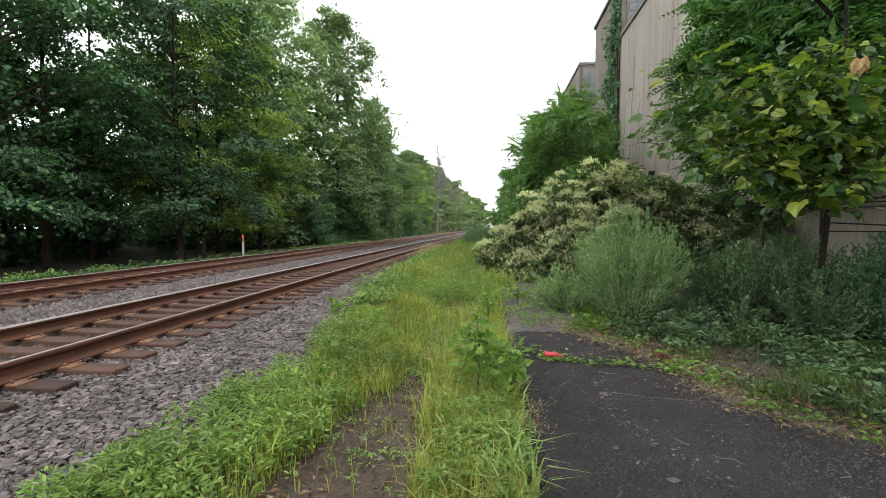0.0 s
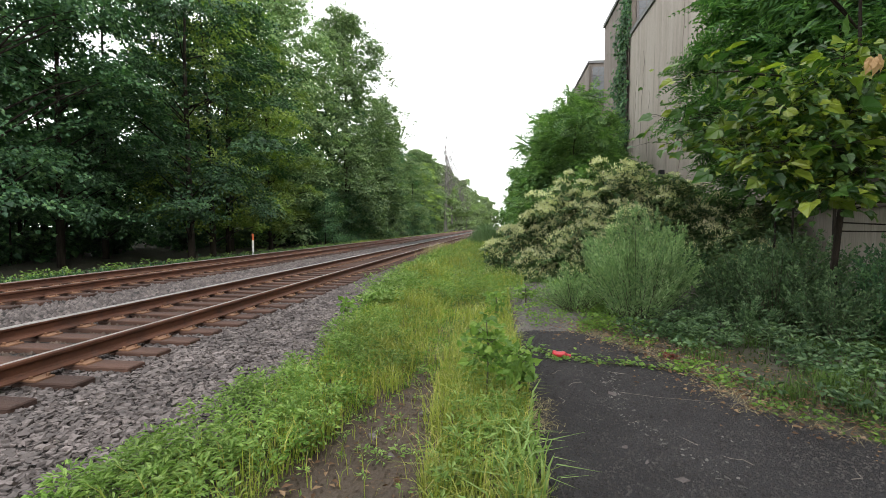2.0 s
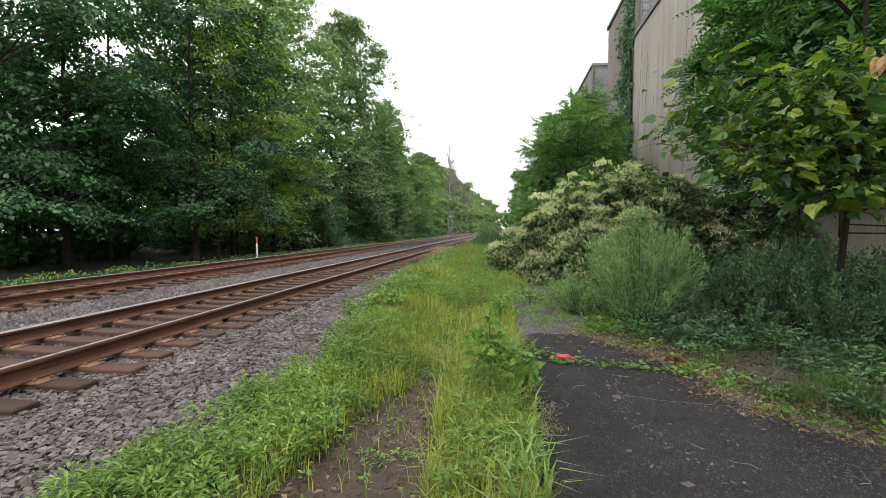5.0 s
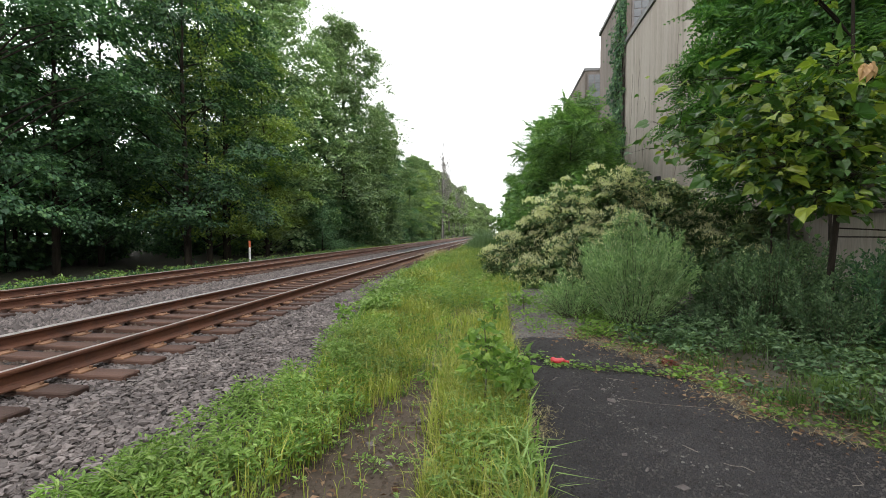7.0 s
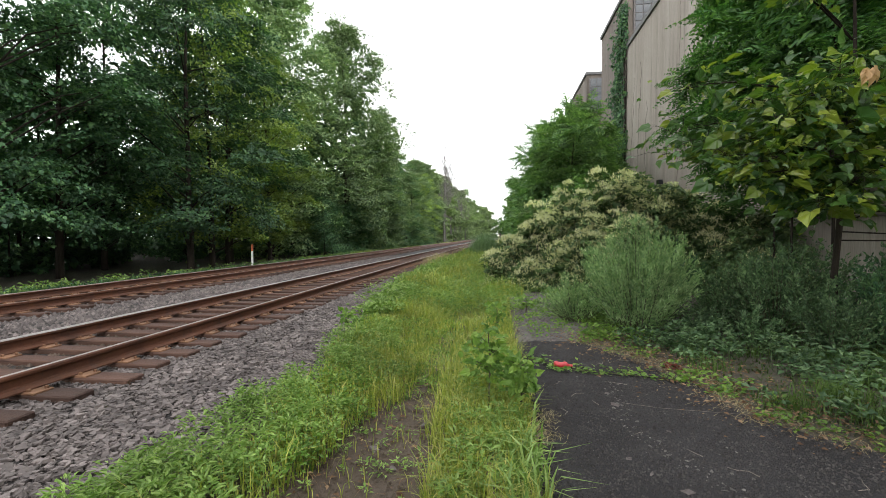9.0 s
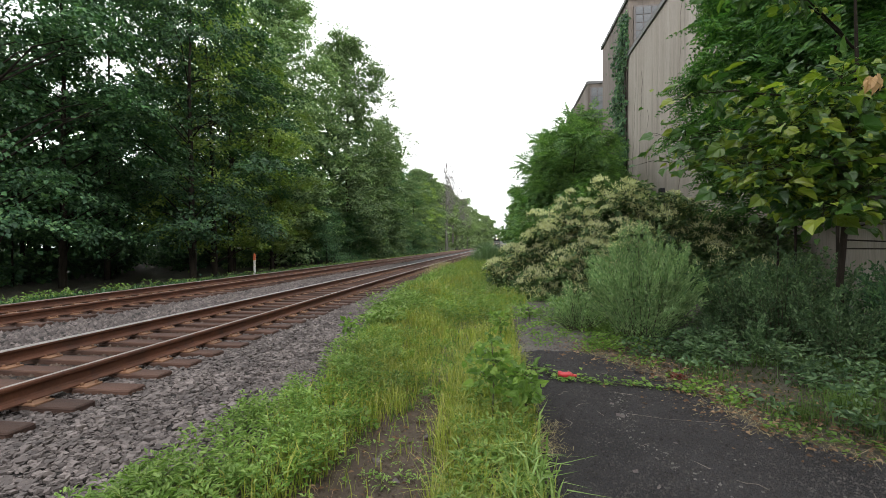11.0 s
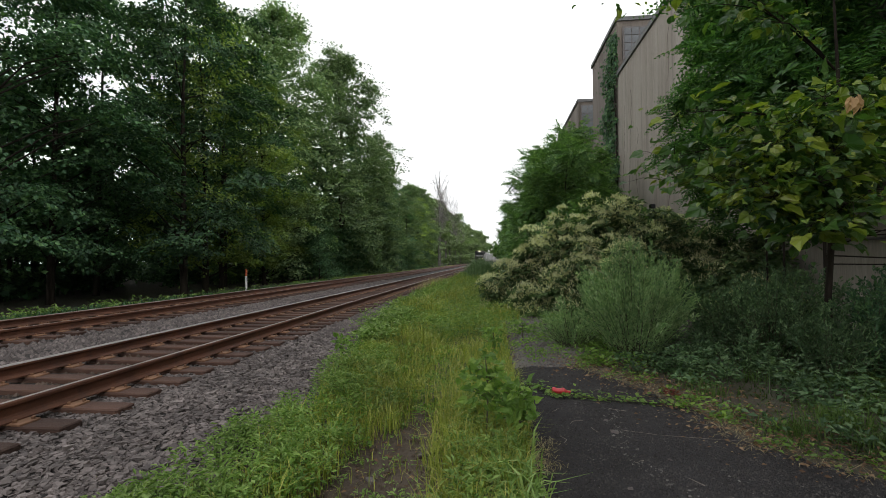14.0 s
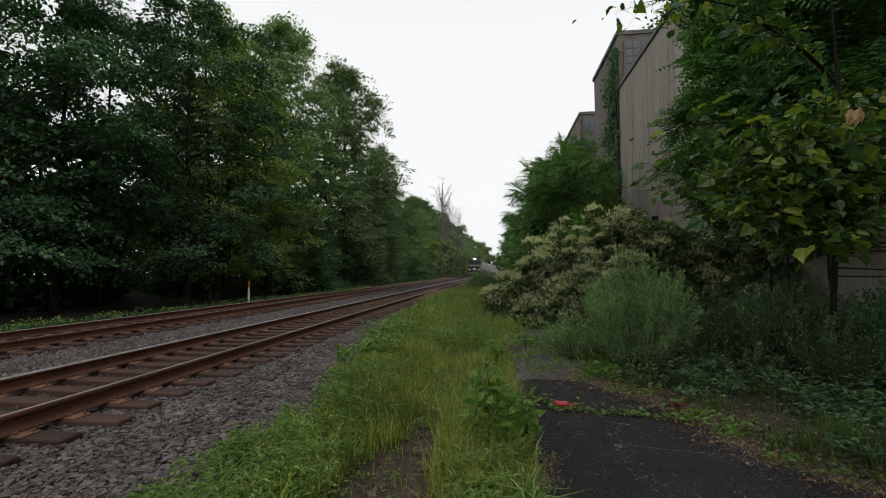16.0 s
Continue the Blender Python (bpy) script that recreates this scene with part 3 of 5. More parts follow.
    d = o[:, None] * 0.6 + s[:, None] * (np.sign(b) * 0.55)[..., None] + rng.normal(0, 0.35, off.shape)
    d[..., 2] -= min(0.35, droop)
    n = np.array([0, 0, 1.0]) + 0.45 * o[:, None] + rng.normal(0, flat, off.shape)
    d, n = unit(d.reshape(-1, 3)), n.reshape(-1, 3)
    if core:
        # shaded inner foliage close to the limbs
        w = rng.integers(0, boughs, core)
        pc = bc[w] * [0.55, 0.55, 1] - [0, 0, 0.5] + rng.normal(0, 0.4, (core, 3)) * size_b[w][:, None]
        kc = core_leaf * rng.uniform(0.5, 1.2, core)
        leaves(green, pc, rng.normal(0, 1, (core, 3)) - [0, 0, 0.3], rng.normal(0, 1, (core, 3)), kc, kc * 0.8)
    if pinnate:
        pinnate_leaves(green, p, d, n, pinnate, leaf, rng)
    else:
        k = leaf * rng.uniform(0.65, 1.25, len(p))
        leaves(green, p, d, n, k, k * 0.82)
    return wood, green


def pinnate_leaves(g, p, d, n, pairs, length, rng):
    """Feather-shaped compound leaves: pairs of leaflets along a drooping rib."""
    d = unit(d)
    s = unit(np.cross(d, n))
    t = (np.arange(pairs) + 0.7) / pairs
    for side in (-1, 1):
        q = p[:, None] + d[:, None] * (t * length)[None, :, None]
        q[..., 2] -= (t ** 2 * length * 0.2)[None]
        dd = s[:, None] * side + d[:, None] * 0.45 + rng.normal(0, 0.12, q.shape)
        nn = np.broadcast_to(n[:, None], q.shape)
        k = length * 0.3 * np.sin(np.pi * (0.25 + 0.6 * t))
        leaves(g, q.reshape(-1, 3), dd.reshape(-1, 3), nn.reshape(-1, 3), np.tile(k, len(p)), np.tile(k * 0.42, len(p)))


def make_tree(name, label, bark, leaf_mat, *args, **kw):
    wood, green = tree_geo(*args, **kw)
    ob = thing(name, label, "tree")
    part("trunk", wood, bark, ob, smooth=True)
    part("crown", green, leaf_mat, ob)
    return ob


def scaled(x, y, z, turn, size, tall=1.0):
    return pose(x, y, z, 0, 0, turn) @ Matrix.Diagonal((size, size, size * tall, 1))


def copy_group(proto, spots, group, rng):
    """Set copies of a prototype at (x, y, size); the first spot takes the prototype itself."""
    tagged(proto, group=group)
    first = True
    for x, y, size in spots:
        m = scaled(x, y, float(ground_z(x, y)) - 0.02, rng.uniform(0, 360), size, rng.uniform(0.94, 1.06))
        if first:
            first, keep = False, m
        else:
            copy_thing(proto, m)
    proto.matrix_basis = keep


def build_forest():
    rng = np.random.default_rng(11)
    dark = make_tree("maple_tree", "dark green broadleaf tree at the forest edge", "bark", "leaf_dark", 1, 18, 5.2, 0.155, 650, 46, 0.17, 0.62, droop=0.7, core=900, core_leaf=0.24, flat=0.28, shelf=0.5, per_bough=13, bough=0.95)
    copy_group(dark, [(-18.3, 14.4, 1.03), (-15.4, 21.6, 0.98), (-18.0, 29, 0.98), (-16.5, 56, 0.9), (-21.5, 23, 0.95), (-20.5, 10.5, 0.85), (-17, 70, 0.9), (-19.0, 18.0, 0.9)], "forest edge trees", rng)
    pale = make_tree("locust_tree", "yellow-green slender tree at the forest edge", "bark", "leaf_yellow", 2, 19, 4.4, 0.12, 600, 44, 0.16, 0.6, droop=0.7, core=1300, core_leaf=0.22, flat=0.32, shelf=0.6, per_bough=13, bough=0.95)
    copy_group(pale, [(-16.6, 25.2, 0.98), (-17.6, 34, 0.86), (-19, 31, 1.05), (-17.5, 62, 0.8), (-15.8, 84, 0.75), (-16, 96, 0.8)], "forest edge trees", rng)
    tall = make_tree("poplar_tree", "tall grey-green tree standing above the forest edge", "bark", "leaf_grey", 3, 25, 5.9, 0.02, 1500, 32, 0.25, 0.85, profile="tall", fill=0.1, core=2200, core_leaf=0.4, per_bough=15, bough=1.1)
    copy_group(tall, [(-16.4, 49, 1.06), (-20, 39, 1.03), (-15.2, 60, 0.72), (-15.0, 79, 0.64), (-16, 99, 0.75)], "forest edge trees", rng)
    under = make_tree("understory_tree", "low leafy understory tree with drooping branches", "bark", "leaf_dark", 4, 6.5, 3.0, 0.06, 170, 40, 0.16, 0.8, profile="low", droop=0.6, core=300, core_leaf=0.24, flat=0.3)
    spots = [(-15.3 + rng.uniform(-0.7, 0.7), y, rng.uniform(0.7, 1.1)) for y in np.r_[38.0, np.arange(43, 100, 4.4)]]
    copy_group(under, spots, "understory trees", rng)
    back = make_tree("forest_tree", "tree deeper in the dark forest", "bark", "leaf_dark", 5, 18, 5.4, 0.02, 120, 14, 0.62, 1.2, limbs=6, core=420, core_leaf=0.7)
    spots = [(x + rng.uniform(-1.5, 1.5), y + rng.uniform(-2, 2), rng.uniform(0.58, 0.8)) for x, step in ((-24.5, 5.0), (-31, 7), (-39, 9), (-50, 11), (-64, 13)) for y in np.arange(4, 92, step)]
    spots += [(x + rng.uniform(-2, 2), y + rng.uniform(-1, 1), 0.36) for x, y in ((-26, 9), (-28, 15), (-30, 21), (-30, 28), (-32, 35), (-36, 12), (-38, 20), (-40, 30), (-48, 16), (-50, 26), (-34, 42), (-44, 38))]
    spots += [(-22.5 + rng.uniform(-1, 1), y, rng.uniform(0.3, 0.42)) for y in np.arange(19, 78, 6.0)]
    spots += [(-56 + rng.uniform(-3, 3), y, rng.uniform(0.4, 0.55)) for y in np.arange(20, 120, 9.0)]
    spots += [(x + rng.uniform(-1.2, 1.2), y + rng.uniform(-1.5, 1.5), rng.uniform(0.45, 0.68)) for x, step in ((-27, 5.0), (-34, 7.0)) for y in np.arange(2, 56, step)]
    spots += [(-20.5 + rng.uniform(-1, 1), y, rng.uniform(0.8, 1.0)) for y in np.arange(46, 100, 6.0)]
    copy_group(back, spots, "forest trees", rng)
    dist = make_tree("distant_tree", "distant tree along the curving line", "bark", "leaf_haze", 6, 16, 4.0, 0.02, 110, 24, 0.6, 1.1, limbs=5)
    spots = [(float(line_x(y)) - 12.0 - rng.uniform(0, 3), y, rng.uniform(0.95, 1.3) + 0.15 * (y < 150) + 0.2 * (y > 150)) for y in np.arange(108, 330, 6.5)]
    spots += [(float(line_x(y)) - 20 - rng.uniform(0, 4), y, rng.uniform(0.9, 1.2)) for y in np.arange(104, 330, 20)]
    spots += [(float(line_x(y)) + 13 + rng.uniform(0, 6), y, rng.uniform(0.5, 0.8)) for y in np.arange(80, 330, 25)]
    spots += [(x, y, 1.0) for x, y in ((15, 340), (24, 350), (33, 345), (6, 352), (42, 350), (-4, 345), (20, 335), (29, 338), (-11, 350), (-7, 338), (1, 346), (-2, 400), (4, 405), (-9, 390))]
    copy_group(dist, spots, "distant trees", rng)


# ---- ballast stones ----
def stones(g, p, size, rng, flat=0.6):
    """Angular crushed stones: skewed six-sided lumps, each turned its own way."""
    n = len(p)
    cube = np.array([(-1, -1, -1), (1, -1, -1), (1, 1, -1), (-1, 1, -1), (-1, -1, 1), (1, -1, 1), (1, 1, 1), (-1, 1, 1)], float)
    v = cube[None] * rng.uniform(0.3, 1.05, (n, 8, 3)) * np.stack([np.ones(n), rng.uniform(0.5, 0.95, n), rng.uniform(0.28, 0.62, n) * flat / 0.6], -1)[:, None]
    a, b = rng.uniform(0, 2 * np.pi, n), rng.normal(0, 0.4, n)
    ca, sa, cb, sb = np.cos(a)[:, None], np.sin(a)[:, None], np.cos(b)[:, None], np.sin(b)[:, None]
    x, y, z = v[..., 0], v[..., 1] * cb - v[..., 2] * sb, v[..., 1] * sb + v[..., 2] * cb
    v = np.stack([x * ca - y * sa, x * sa + y * ca, z], -1) * (np.broadcast_to(size, n) / 2)[:, None, None]
    return g.add(p[:, None] + v, (np.arange(n)[:, None, None] * 8 + BOX[None, 1:]).reshape(-1, 4))


def pebbles(g, p, size, rng):
    """Small half-sunk stones: low skewed pyramids."""
    n = len(p)
    a = rng.uniform(0, 6.28, n)[:, None] + np.arange(4)[None] * 1.571 + rng.normal(0, 0.3, (n, 4))
    r = np.broadcast_to(size, n)[:, None] / 2 * rng.uniform(0.6, 1.1, (n, 4))
    ring = np.stack([np.cos(a) * r, np.sin(a) * r, np.full((n, 4), -0.3) * r], -1)
    top = np.c_[rng.normal(0, 0.15, (n, 2)), rng.uniform(0.4, 0.75, n)] * np.broadcast_to(size, n)[:, None] / 2
    v = p[:, None] + np.concatenate([ring, top[:, None]], 1)
    k = np.arange(n)[:, None] * 5
    return g.add(v, np.concatenate([k + np.array(t) for t in ((0, 1, 4), (1, 2, 4), (2, 3, 4), (3, 0, 4))]))


def weed_edge(y):
    return np.interp(y, [0, 2.3, 3.9, 7.3, 15, 30], [-2.45, -2.25, -2.05, -2.4, -3.0, -3.3])


def build_stones():
    rng = np.random.default_rng(21)
    for name, x0, x1, y0, y1, n, size in (("ballast_stones", -4.35, -1.9, 1.2, 9.0, 23000, 0.058), ("ballast_stones", -4.4, -2.3, 9.0, 30.0, 15000, 0.075),
                                          ("ballast_stones", -8.6, -5.75, 3.0, 34.0, 17000, 0.085), ("ballast_stones", -5.65, -4.3, 1.0, 16.0, 4500, 0.06),
                                          ("ballast_stones", -12.3, -10.5, 6.0, 34.0, 5000, 0.08), ("ballast_stones", -4.35, -1.9, -9.0, 1.25, 10000, 0.1), ("ballast_stones", -8.6, -5.75, -16.0, 3.0, 5000, 0.1), ("ballast_stones", -10.2, -8.7, 6.0, 20.0, 2500, 0.07)):
        x, y = rng.uniform(x0, x1, n), y0 + (y1 - y0) * rng.uniform(0, 1, n) ** 1.25
        keep = x < weed_edge(y) + rng.exponential(0.22, n)
        x, y = x[keep], y[keep]
        sz = size * rng.uniform(0.6, 1.35, len(x))
        g = (stones if 1 < y0 < 2 else pebbles)(Geo(), np.c_[x, y, ground_z(x, y) + rng.uniform(-0.004, 0.02, len(x))], sz * (1 if 1 < y0 < 2 else 1.15), rng)
        rusty = x0 in (-5.65, -10.2)
        tagged(part(name, g, "rust_stone" if rusty else "stone"), "rust-stained ballast between the ties" if rusty else "loose grey crushed-stone ballast beside the rails", "gravel", kind="stuff")
    n = 700
    x, y = rng.uniform(0.35, 2.6, n), rng.uniform(2.2, 6.6, n)
    g = stones(Geo(), np.c_[x, y, np.full(n, 0.022)], 0.007 + 0.02 * rng.uniform(0, 1, n) ** 5, rng)
    a, b = rng.uniform(0.3, 3.4, 46000), 1.7 + 5.1 * rng.uniform(0, 1, 46000) ** 1.2
    keep = a < np.interp(b, [1.9, 3.5, 4.1, 5.1, 6, 6.6], [3.2, 2.7, 2.1, 1.95, 1.6, 1.1])
    grit = pebbles(Geo(), np.c_[a, b, np.full(len(a), 0.023)][keep], 0.009 + 0.03 * rng.uniform(0, 1, keep.sum()) ** 1.7, rng)
    tagged(part("asphalt_grit", grit, "grit"), "coarse dark aggregate standing out of the worn asphalt", "asphalt", kind="stuff")
    k = rng.uniform(0, 1, 170)
    cx = np.interp(k, [0, 0.55, 0.75, 1], [1.15, 1.0, 1.2, 1.4]) + rng.normal(0, 0.045, 170)
    cy = np.interp(k, [0, 0.55, 0.75, 1], [5.15, 3.77, 3.35, 2.8]) + rng.normal(0, 0.03, 170)
    stones(g, np.c_[cx, cy, np.full(170, 0.024)], 0.01 + 0.035 * rng.uniform(0, 1, 170) ** 3, rng, 0.35)
    tagged(part("loose_chippings", g, "pale_chip"), "small pale chippings scattered on the asphalt", "gravel", kind="stuff")
    n = 2600
    x, y = rng.uniform(0.2, 1.6, n), rng.uniform(6.8, 13, n)
    g = pebbles(Geo(), np.c_[x, y, np.full(n, 0.014)], 0.03 + 0.04 * rng.uniform(0, 1, n), rng)
    tagged(part("path_gravel", g, "stone"), "loose grey gravel on the path beyond the asphalt", "gravel", kind="stuff")
    n = 2600
    x, y = rng.uniform(-1.5, -0.3, n), rng.uniform(1.9, 5.2, n)
    g = pebbles(Geo(), np.c_[x, y, ground_z(x, y) + 0.008 + 0.018 * wave(x, y, 1.3)], 0.01 + 0.04 * rng.uniform(0, 1, n) ** 4, rng)
    tagged(part("dirt_pebbles", g, "mud"), "pebbles pressed into the bare mud", "gravel", kind="stuff")


# ---- grass and weeds ----
def scatter(rng, n, x0, x1, y0, y1, power=1.0):
    return rng.uniform(x0, x1, n), y0 + (y1 - y0) * rng.uniform(0, 1, n) ** power


def on_dirt(x, y):
    """The bare muddy strip between the weeds and the grass."""
    wide = np.interp(y, [0, 2.2, 3.2, 4.2, 5.0], [0.5, 0.46, 0.36, 0.17, 0.0])
    return np.abs(x + 0.88 - 0.04 * (y - 3) + 0.08 * wave(x * 0, y, 1.4)) < wide


def grass_patch(label, mat, x, y, rng, h, w, bend, name="grass"):
    n = len(x)
    a = rng.uniform(0, 2 * np.pi, n)
    d = np.c_[np.cos(a), np.sin(a), np.zeros(n)]
    g = blades(Geo(), np.c_[x, y, ground_z(x, y) - 0.01], d, h * rng.uniform(0.45, 1.25, n), w * rng.uniform(0.7, 1.4, n), bend * rng.uniform(0.3, 1.6, n))
    return tagged(part(name, g, mat), label, "grass", kind="stuff")


def weed_patch(label, mat, x, y, rng, h, leaf, per, name="weeds", ratio=0.42, lift=0.25, spread=0.1):
    """Low leafy weeds: whorls of leaves round short stems."""
    n = len(x)
    hh = h * rng.uniform(0.5, 1.25, n)
    a = rng.uniform(0, 2 * np.pi, (n, per))
    k = np.sqrt(rng.uniform(0.02, 1, (n, per)))
    r = spread * rng.uniform(0.1, 1, (n, per)) * (1.15 - 0.5 * k)
    p = np.stack([x[:, None] + np.cos(a) * r, y[:, None] + np.sin(a) * r, ground_z(x, y)[:, None] + k * hh[:, None]], -1)
    d = np.stack([np.cos(a), np.sin(a), rng.normal(lift, 0.35, (n, per))], -1)
    nn = np.array([0, 0, 1.0]) + rng.normal(0, 0.35, p.shape)
    sz = leaf * rng.uniform(0.6, 1.3, n * per)
    g = leaves(Geo(), p.reshape(-1, 3), d.reshape(-1, 3), nn.reshape(-1, 3), sz, sz * ratio)
    top = np.c_[x, y, ground_z(x, y) + hh]
    st = np.c_[x, y, ground_z(x, y) - 0.02]
    a = rng.uniform(0, 6.28, n)
    blades(g, st, np.c_[np.cos(a), np.sin(a), a * 0], hh, np.full(n, 0.006), np.full(n, 0.1))
    return tagged(part(name, g, mat), label, "weeds", kind="stuff")


def build_grass():
    rng = np.random.default_rng(31)
    # yellow-green grass between the mud and the asphalt, then over the whole margin farther on
    x, y = scatter(rng, 6800, -0.62, 0.26, 1.7, 6.5, 1.1)
    k = ~on_dirt(x, y) & (x < 0.22 + 0.06 * wave(x * 0, y, 2))
    clump = wave(x * 2.1, y * 2.1) + rng.normal(0, 0.5, len(x)) > -0.5
    grass_patch("bright yellow-green grass along the asphalt edge", "grass", x[k & clump], y[k & clump], rng, 0.3, 0.006, 0.6)
    # low layer of darker blades, painting the shade between the taller ones
    x, y = scatter(rng, 9000, -2.1, 0.24, 1.7, 12, 1.3)
    k = ~on_dirt(x, y) & (x > weed_edge(y) + 0.2)
    grass_patch("short grass low among the taller blades, darkened for the shade at their foot", "grass_tuft", x[k], y[k], rng, 0.11, 0.008, 0.8)
    x, y = scatter(rng, 10500, -2.2, 0.2, 4.2, 13, 1.1)
    k = ~on_dirt(x, y) & (x > weed_edge(y) + 0.25)
    rut = (np.abs(x + 0.75 + 0.06 * wave(x * 0, y, 1)) > 0.16) | (rng.uniform(0, 1, len(x)) < np.interp(y, [4, 6, 13], [0.45, 0.7, 0.9]))
    grass_patch("yellow-green grass on the track margin", "grass", x[k & rut], y[k & rut], rng, 0.28 + 0.11 * wave(x[k & rut] * 1.7, y[k & rut] * 1.2), 0.0075, 0.6)
    x, y = scatter(rng, 11000, -3.2, 0.6, 12, 48, 1.4)
    k = x > weed_edge(y) + 0.1
    grass_patch("yellow-green grass farther along the margin", "grass", x[k], y[k], rng, 0.42 + 0.2 * wave(x[k] * 1.3, y[k] * 0.8), 0.016, 0.55)
    x, y = scatter(rng, 900, -2.9, 0.5, 9, 42, 1.3)
    weed_patch("leafy weeds scattered in the margin", "leaf_weed", x, y, rng, 0.42, 0.085, 26, spread=0.24, ratio=0.3)
    x, y = scatter(rng, 9000, -2.6, 1.0, 45, 140, 1.3)
    grass_patch("distant grass along the line", "grass", x + line_x(y) - NEAR, y, rng, 0.5, 0.07, 0.35)
    x, y = scatter(rng, 4200, -1.6, -0.35, 1.9, 6.5, 1.0)
    k = (rng.uniform(0, 1, len(x)) < 0.12) | (~on_dirt(x, y) & (x < -1.1))
    grass_patch("sparse grass tufts in the mud", "grass", x[k], y[k], rng, 0.16, 0.006, 0.5)
    x, y = scatter(rng, 12000, -2.1, 0.25, -9, 1.9)
    k = np.abs(x + 0.95) > 0.4
    grass_patch("grass on the margin behind", "grass", x[k], y[k], rng, 0.25, 0.011, 0.6)
    # long arching blades by the asphalt
    x, y = scatter(rng, 150, 0.0, 0.28, 2.0, 3.7)
    grass_patch("long arching grass blades beside the asphalt", "leaf_weed", x, y, rng, 0.34, 0.016, 0.75)
    # tall blue-green stand, straw-coloured stalks
    x, y = rng.normal(-1.2, 0.7, 6500), rng.normal(44, 3.0, 6500)
    grass_patch("tall blue-green stand of reeds beside the line", "grass_blue", x, y, rng, 1.75 * np.exp(-((x + 1.2) / 1.5) ** 2) + 0.12 * wave(x * 2, y) + 0.2, 0.018, 0.55, "tall_grass")
    x, y = rng.normal(-3.3, 0.25, 1800), rng.normal(26, 2.2, 1800)
    grass_patch("straw-coloured dry stalks at the ballast edge", "straw", x, y, rng, 0.55, 0.009, 0.8, "dry_grass")
    # far verge by the forest
    x, y = scatter(rng, 6000, -13.9, -12.2, 9, 110, 1.5)
    grass_patch("green verge between ballast and forest", "leaf_dark", x, y, rng, 0.3, 0.035, 0.5)
    x, y = scatter(rng, 5000, -14.6, -12.0, 38, 150, 1.2)
    grass_patch("pale green verge along the distant curve", "grass", x + line_x(y) - NEAR, y, rng, 0.3, 0.05, 0.5)
    x, y = scatter(rng, 260, -13.6, -12.3, 9, 60, 1.2)
    weed_patch("leafy weeds at the forest edge", "leaf_weed", x, y, rng, 0.3, 0.12, 16, spread=0.3)
    # leafy weeds along the ballast
    x, y = scatter(rng, 900, -2.5, -1.0, 1.2, 9.0, 1.15)
    e = weed_edge(y) + 0.16 * wave(x * 0, y, 1.7)
    k = (x > e) & (x < e + 0.95 - 0.03 * y + 0.2 * wave(x * 0, y + 3, 1.3)) & ~on_dirt(x, y) & (wave(x * 1.9, y * 1.9) > -0.9)
    x, y = x[k], y[k]
    one = wave(x * 1.1 + 4, y * 1.1) > -0.1
    weed_patch("bright green leafy weeds along the ballast edge", "leaf_weed", x[one], y[one], rng, 0.24, 0.05, 60, spread=0.14, ratio=0.32)
    weed_patch("small-leaved green weeds along the ballast edge", "leaf_sapling", x[~one], y[~one], rng, 0.17, 0.042, 44, spread=0.12, ratio=0.5)
    x, y = scatter(rng, 5200, -2.3, -0.9, 1.5, 9.0, 1.1)
    k = (x > weed_edge(y) + 0.2 + 0.2 * wave(x, y)) & ~on_dirt(x, y)
    grass_patch("grass blades growing through the weeds", "grass", x[k], y[k], rng, 0.27, 0.007, 0.5)
    x, y = scatter(rng, 420, -1.9, 0.15, 4.4, 12, 1.1)
    weed_patch("small leafy weeds among the grass", "leaf_sapling", x, y, rng, 0.17, 0.05, 24, spread=0.13, ratio=0.4)
    x, y = scatter(rng, 900, -3.1, -1.3, 8, 30, 1.3)
    k = (x > weed_edge(y)) & (x < weed_edge(y) + 0.6)
    weed_patch("leafy weeds along the ballast edge farther off", "leaf_weed", x[k], y[k], rng, 0.3, 0.11, 22, spread=0.2)
    x, y = scatter(rng, 420, -2.3, -1.4, -9, 1.3)
    weed_patch("bright green leafy weeds along the ballast edge behind", "leaf_weed", x, y, rng, 0.24, 0.07, 30, spread=0.16, ratio=0.34)
    x, y = scatter(rng, 90, -0.4, 0.2, 2.0, 5.5)
    weed_patch("feathery weeds in the grass by the asphalt", "leaf_weed", x, y, rng, 0.22, 0.06, 40, ratio=0.3)
    x, y = scatter(rng, 70, -1.4, -0.4, 2.0, 5.0)
    weed_patch("tiny weeds in the bare mud", "leaf_weed", x, y, rng, 0.06, 0.035, 12, spread=0.05)
    n = 420
    x, y = scatter(rng, n, -1.4, -0.4, 2.0, 5.2)
    a = rng.uniform(0, 6.28, n)
    sz = 0.02 + 0.05 * rng.uniform(0, 1, n) ** 2
    g = leaves(Geo(), np.c_[x, y, ground_z(x, y) + 0.02 + 0.018 * wave(x, y, 1.3)], np.c_[np.cos(a), np.sin(a), rng.normal(0, 0.15, n)], [0, 0, 1.0] + rng.normal(0, 0.3, (n, 3)), sz, sz * 0.5)
    b = rng.choice(n, 160)
    blades(g, np.c_[x[b], y[b], ground_z(x[b], y[b]) + 0.015 + 0.018 * wave(x[b], y[b], 1.3)], np.c_[np.cos(a[b] * 3), np.sin(a[b] * 3), a[b] * 0], np.full(160, 0.02), np.full(160, 0.004), rng.uniform(3, 8, 160))
    tagged(part("mud_litter", g, "leaf_dead"), "dry leaf scraps and stalks on the bare mud", "leaves", kind="stuff")
    # ground right of the asphalt, its shade partly painted into darker plant colours
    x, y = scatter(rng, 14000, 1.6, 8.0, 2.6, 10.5)
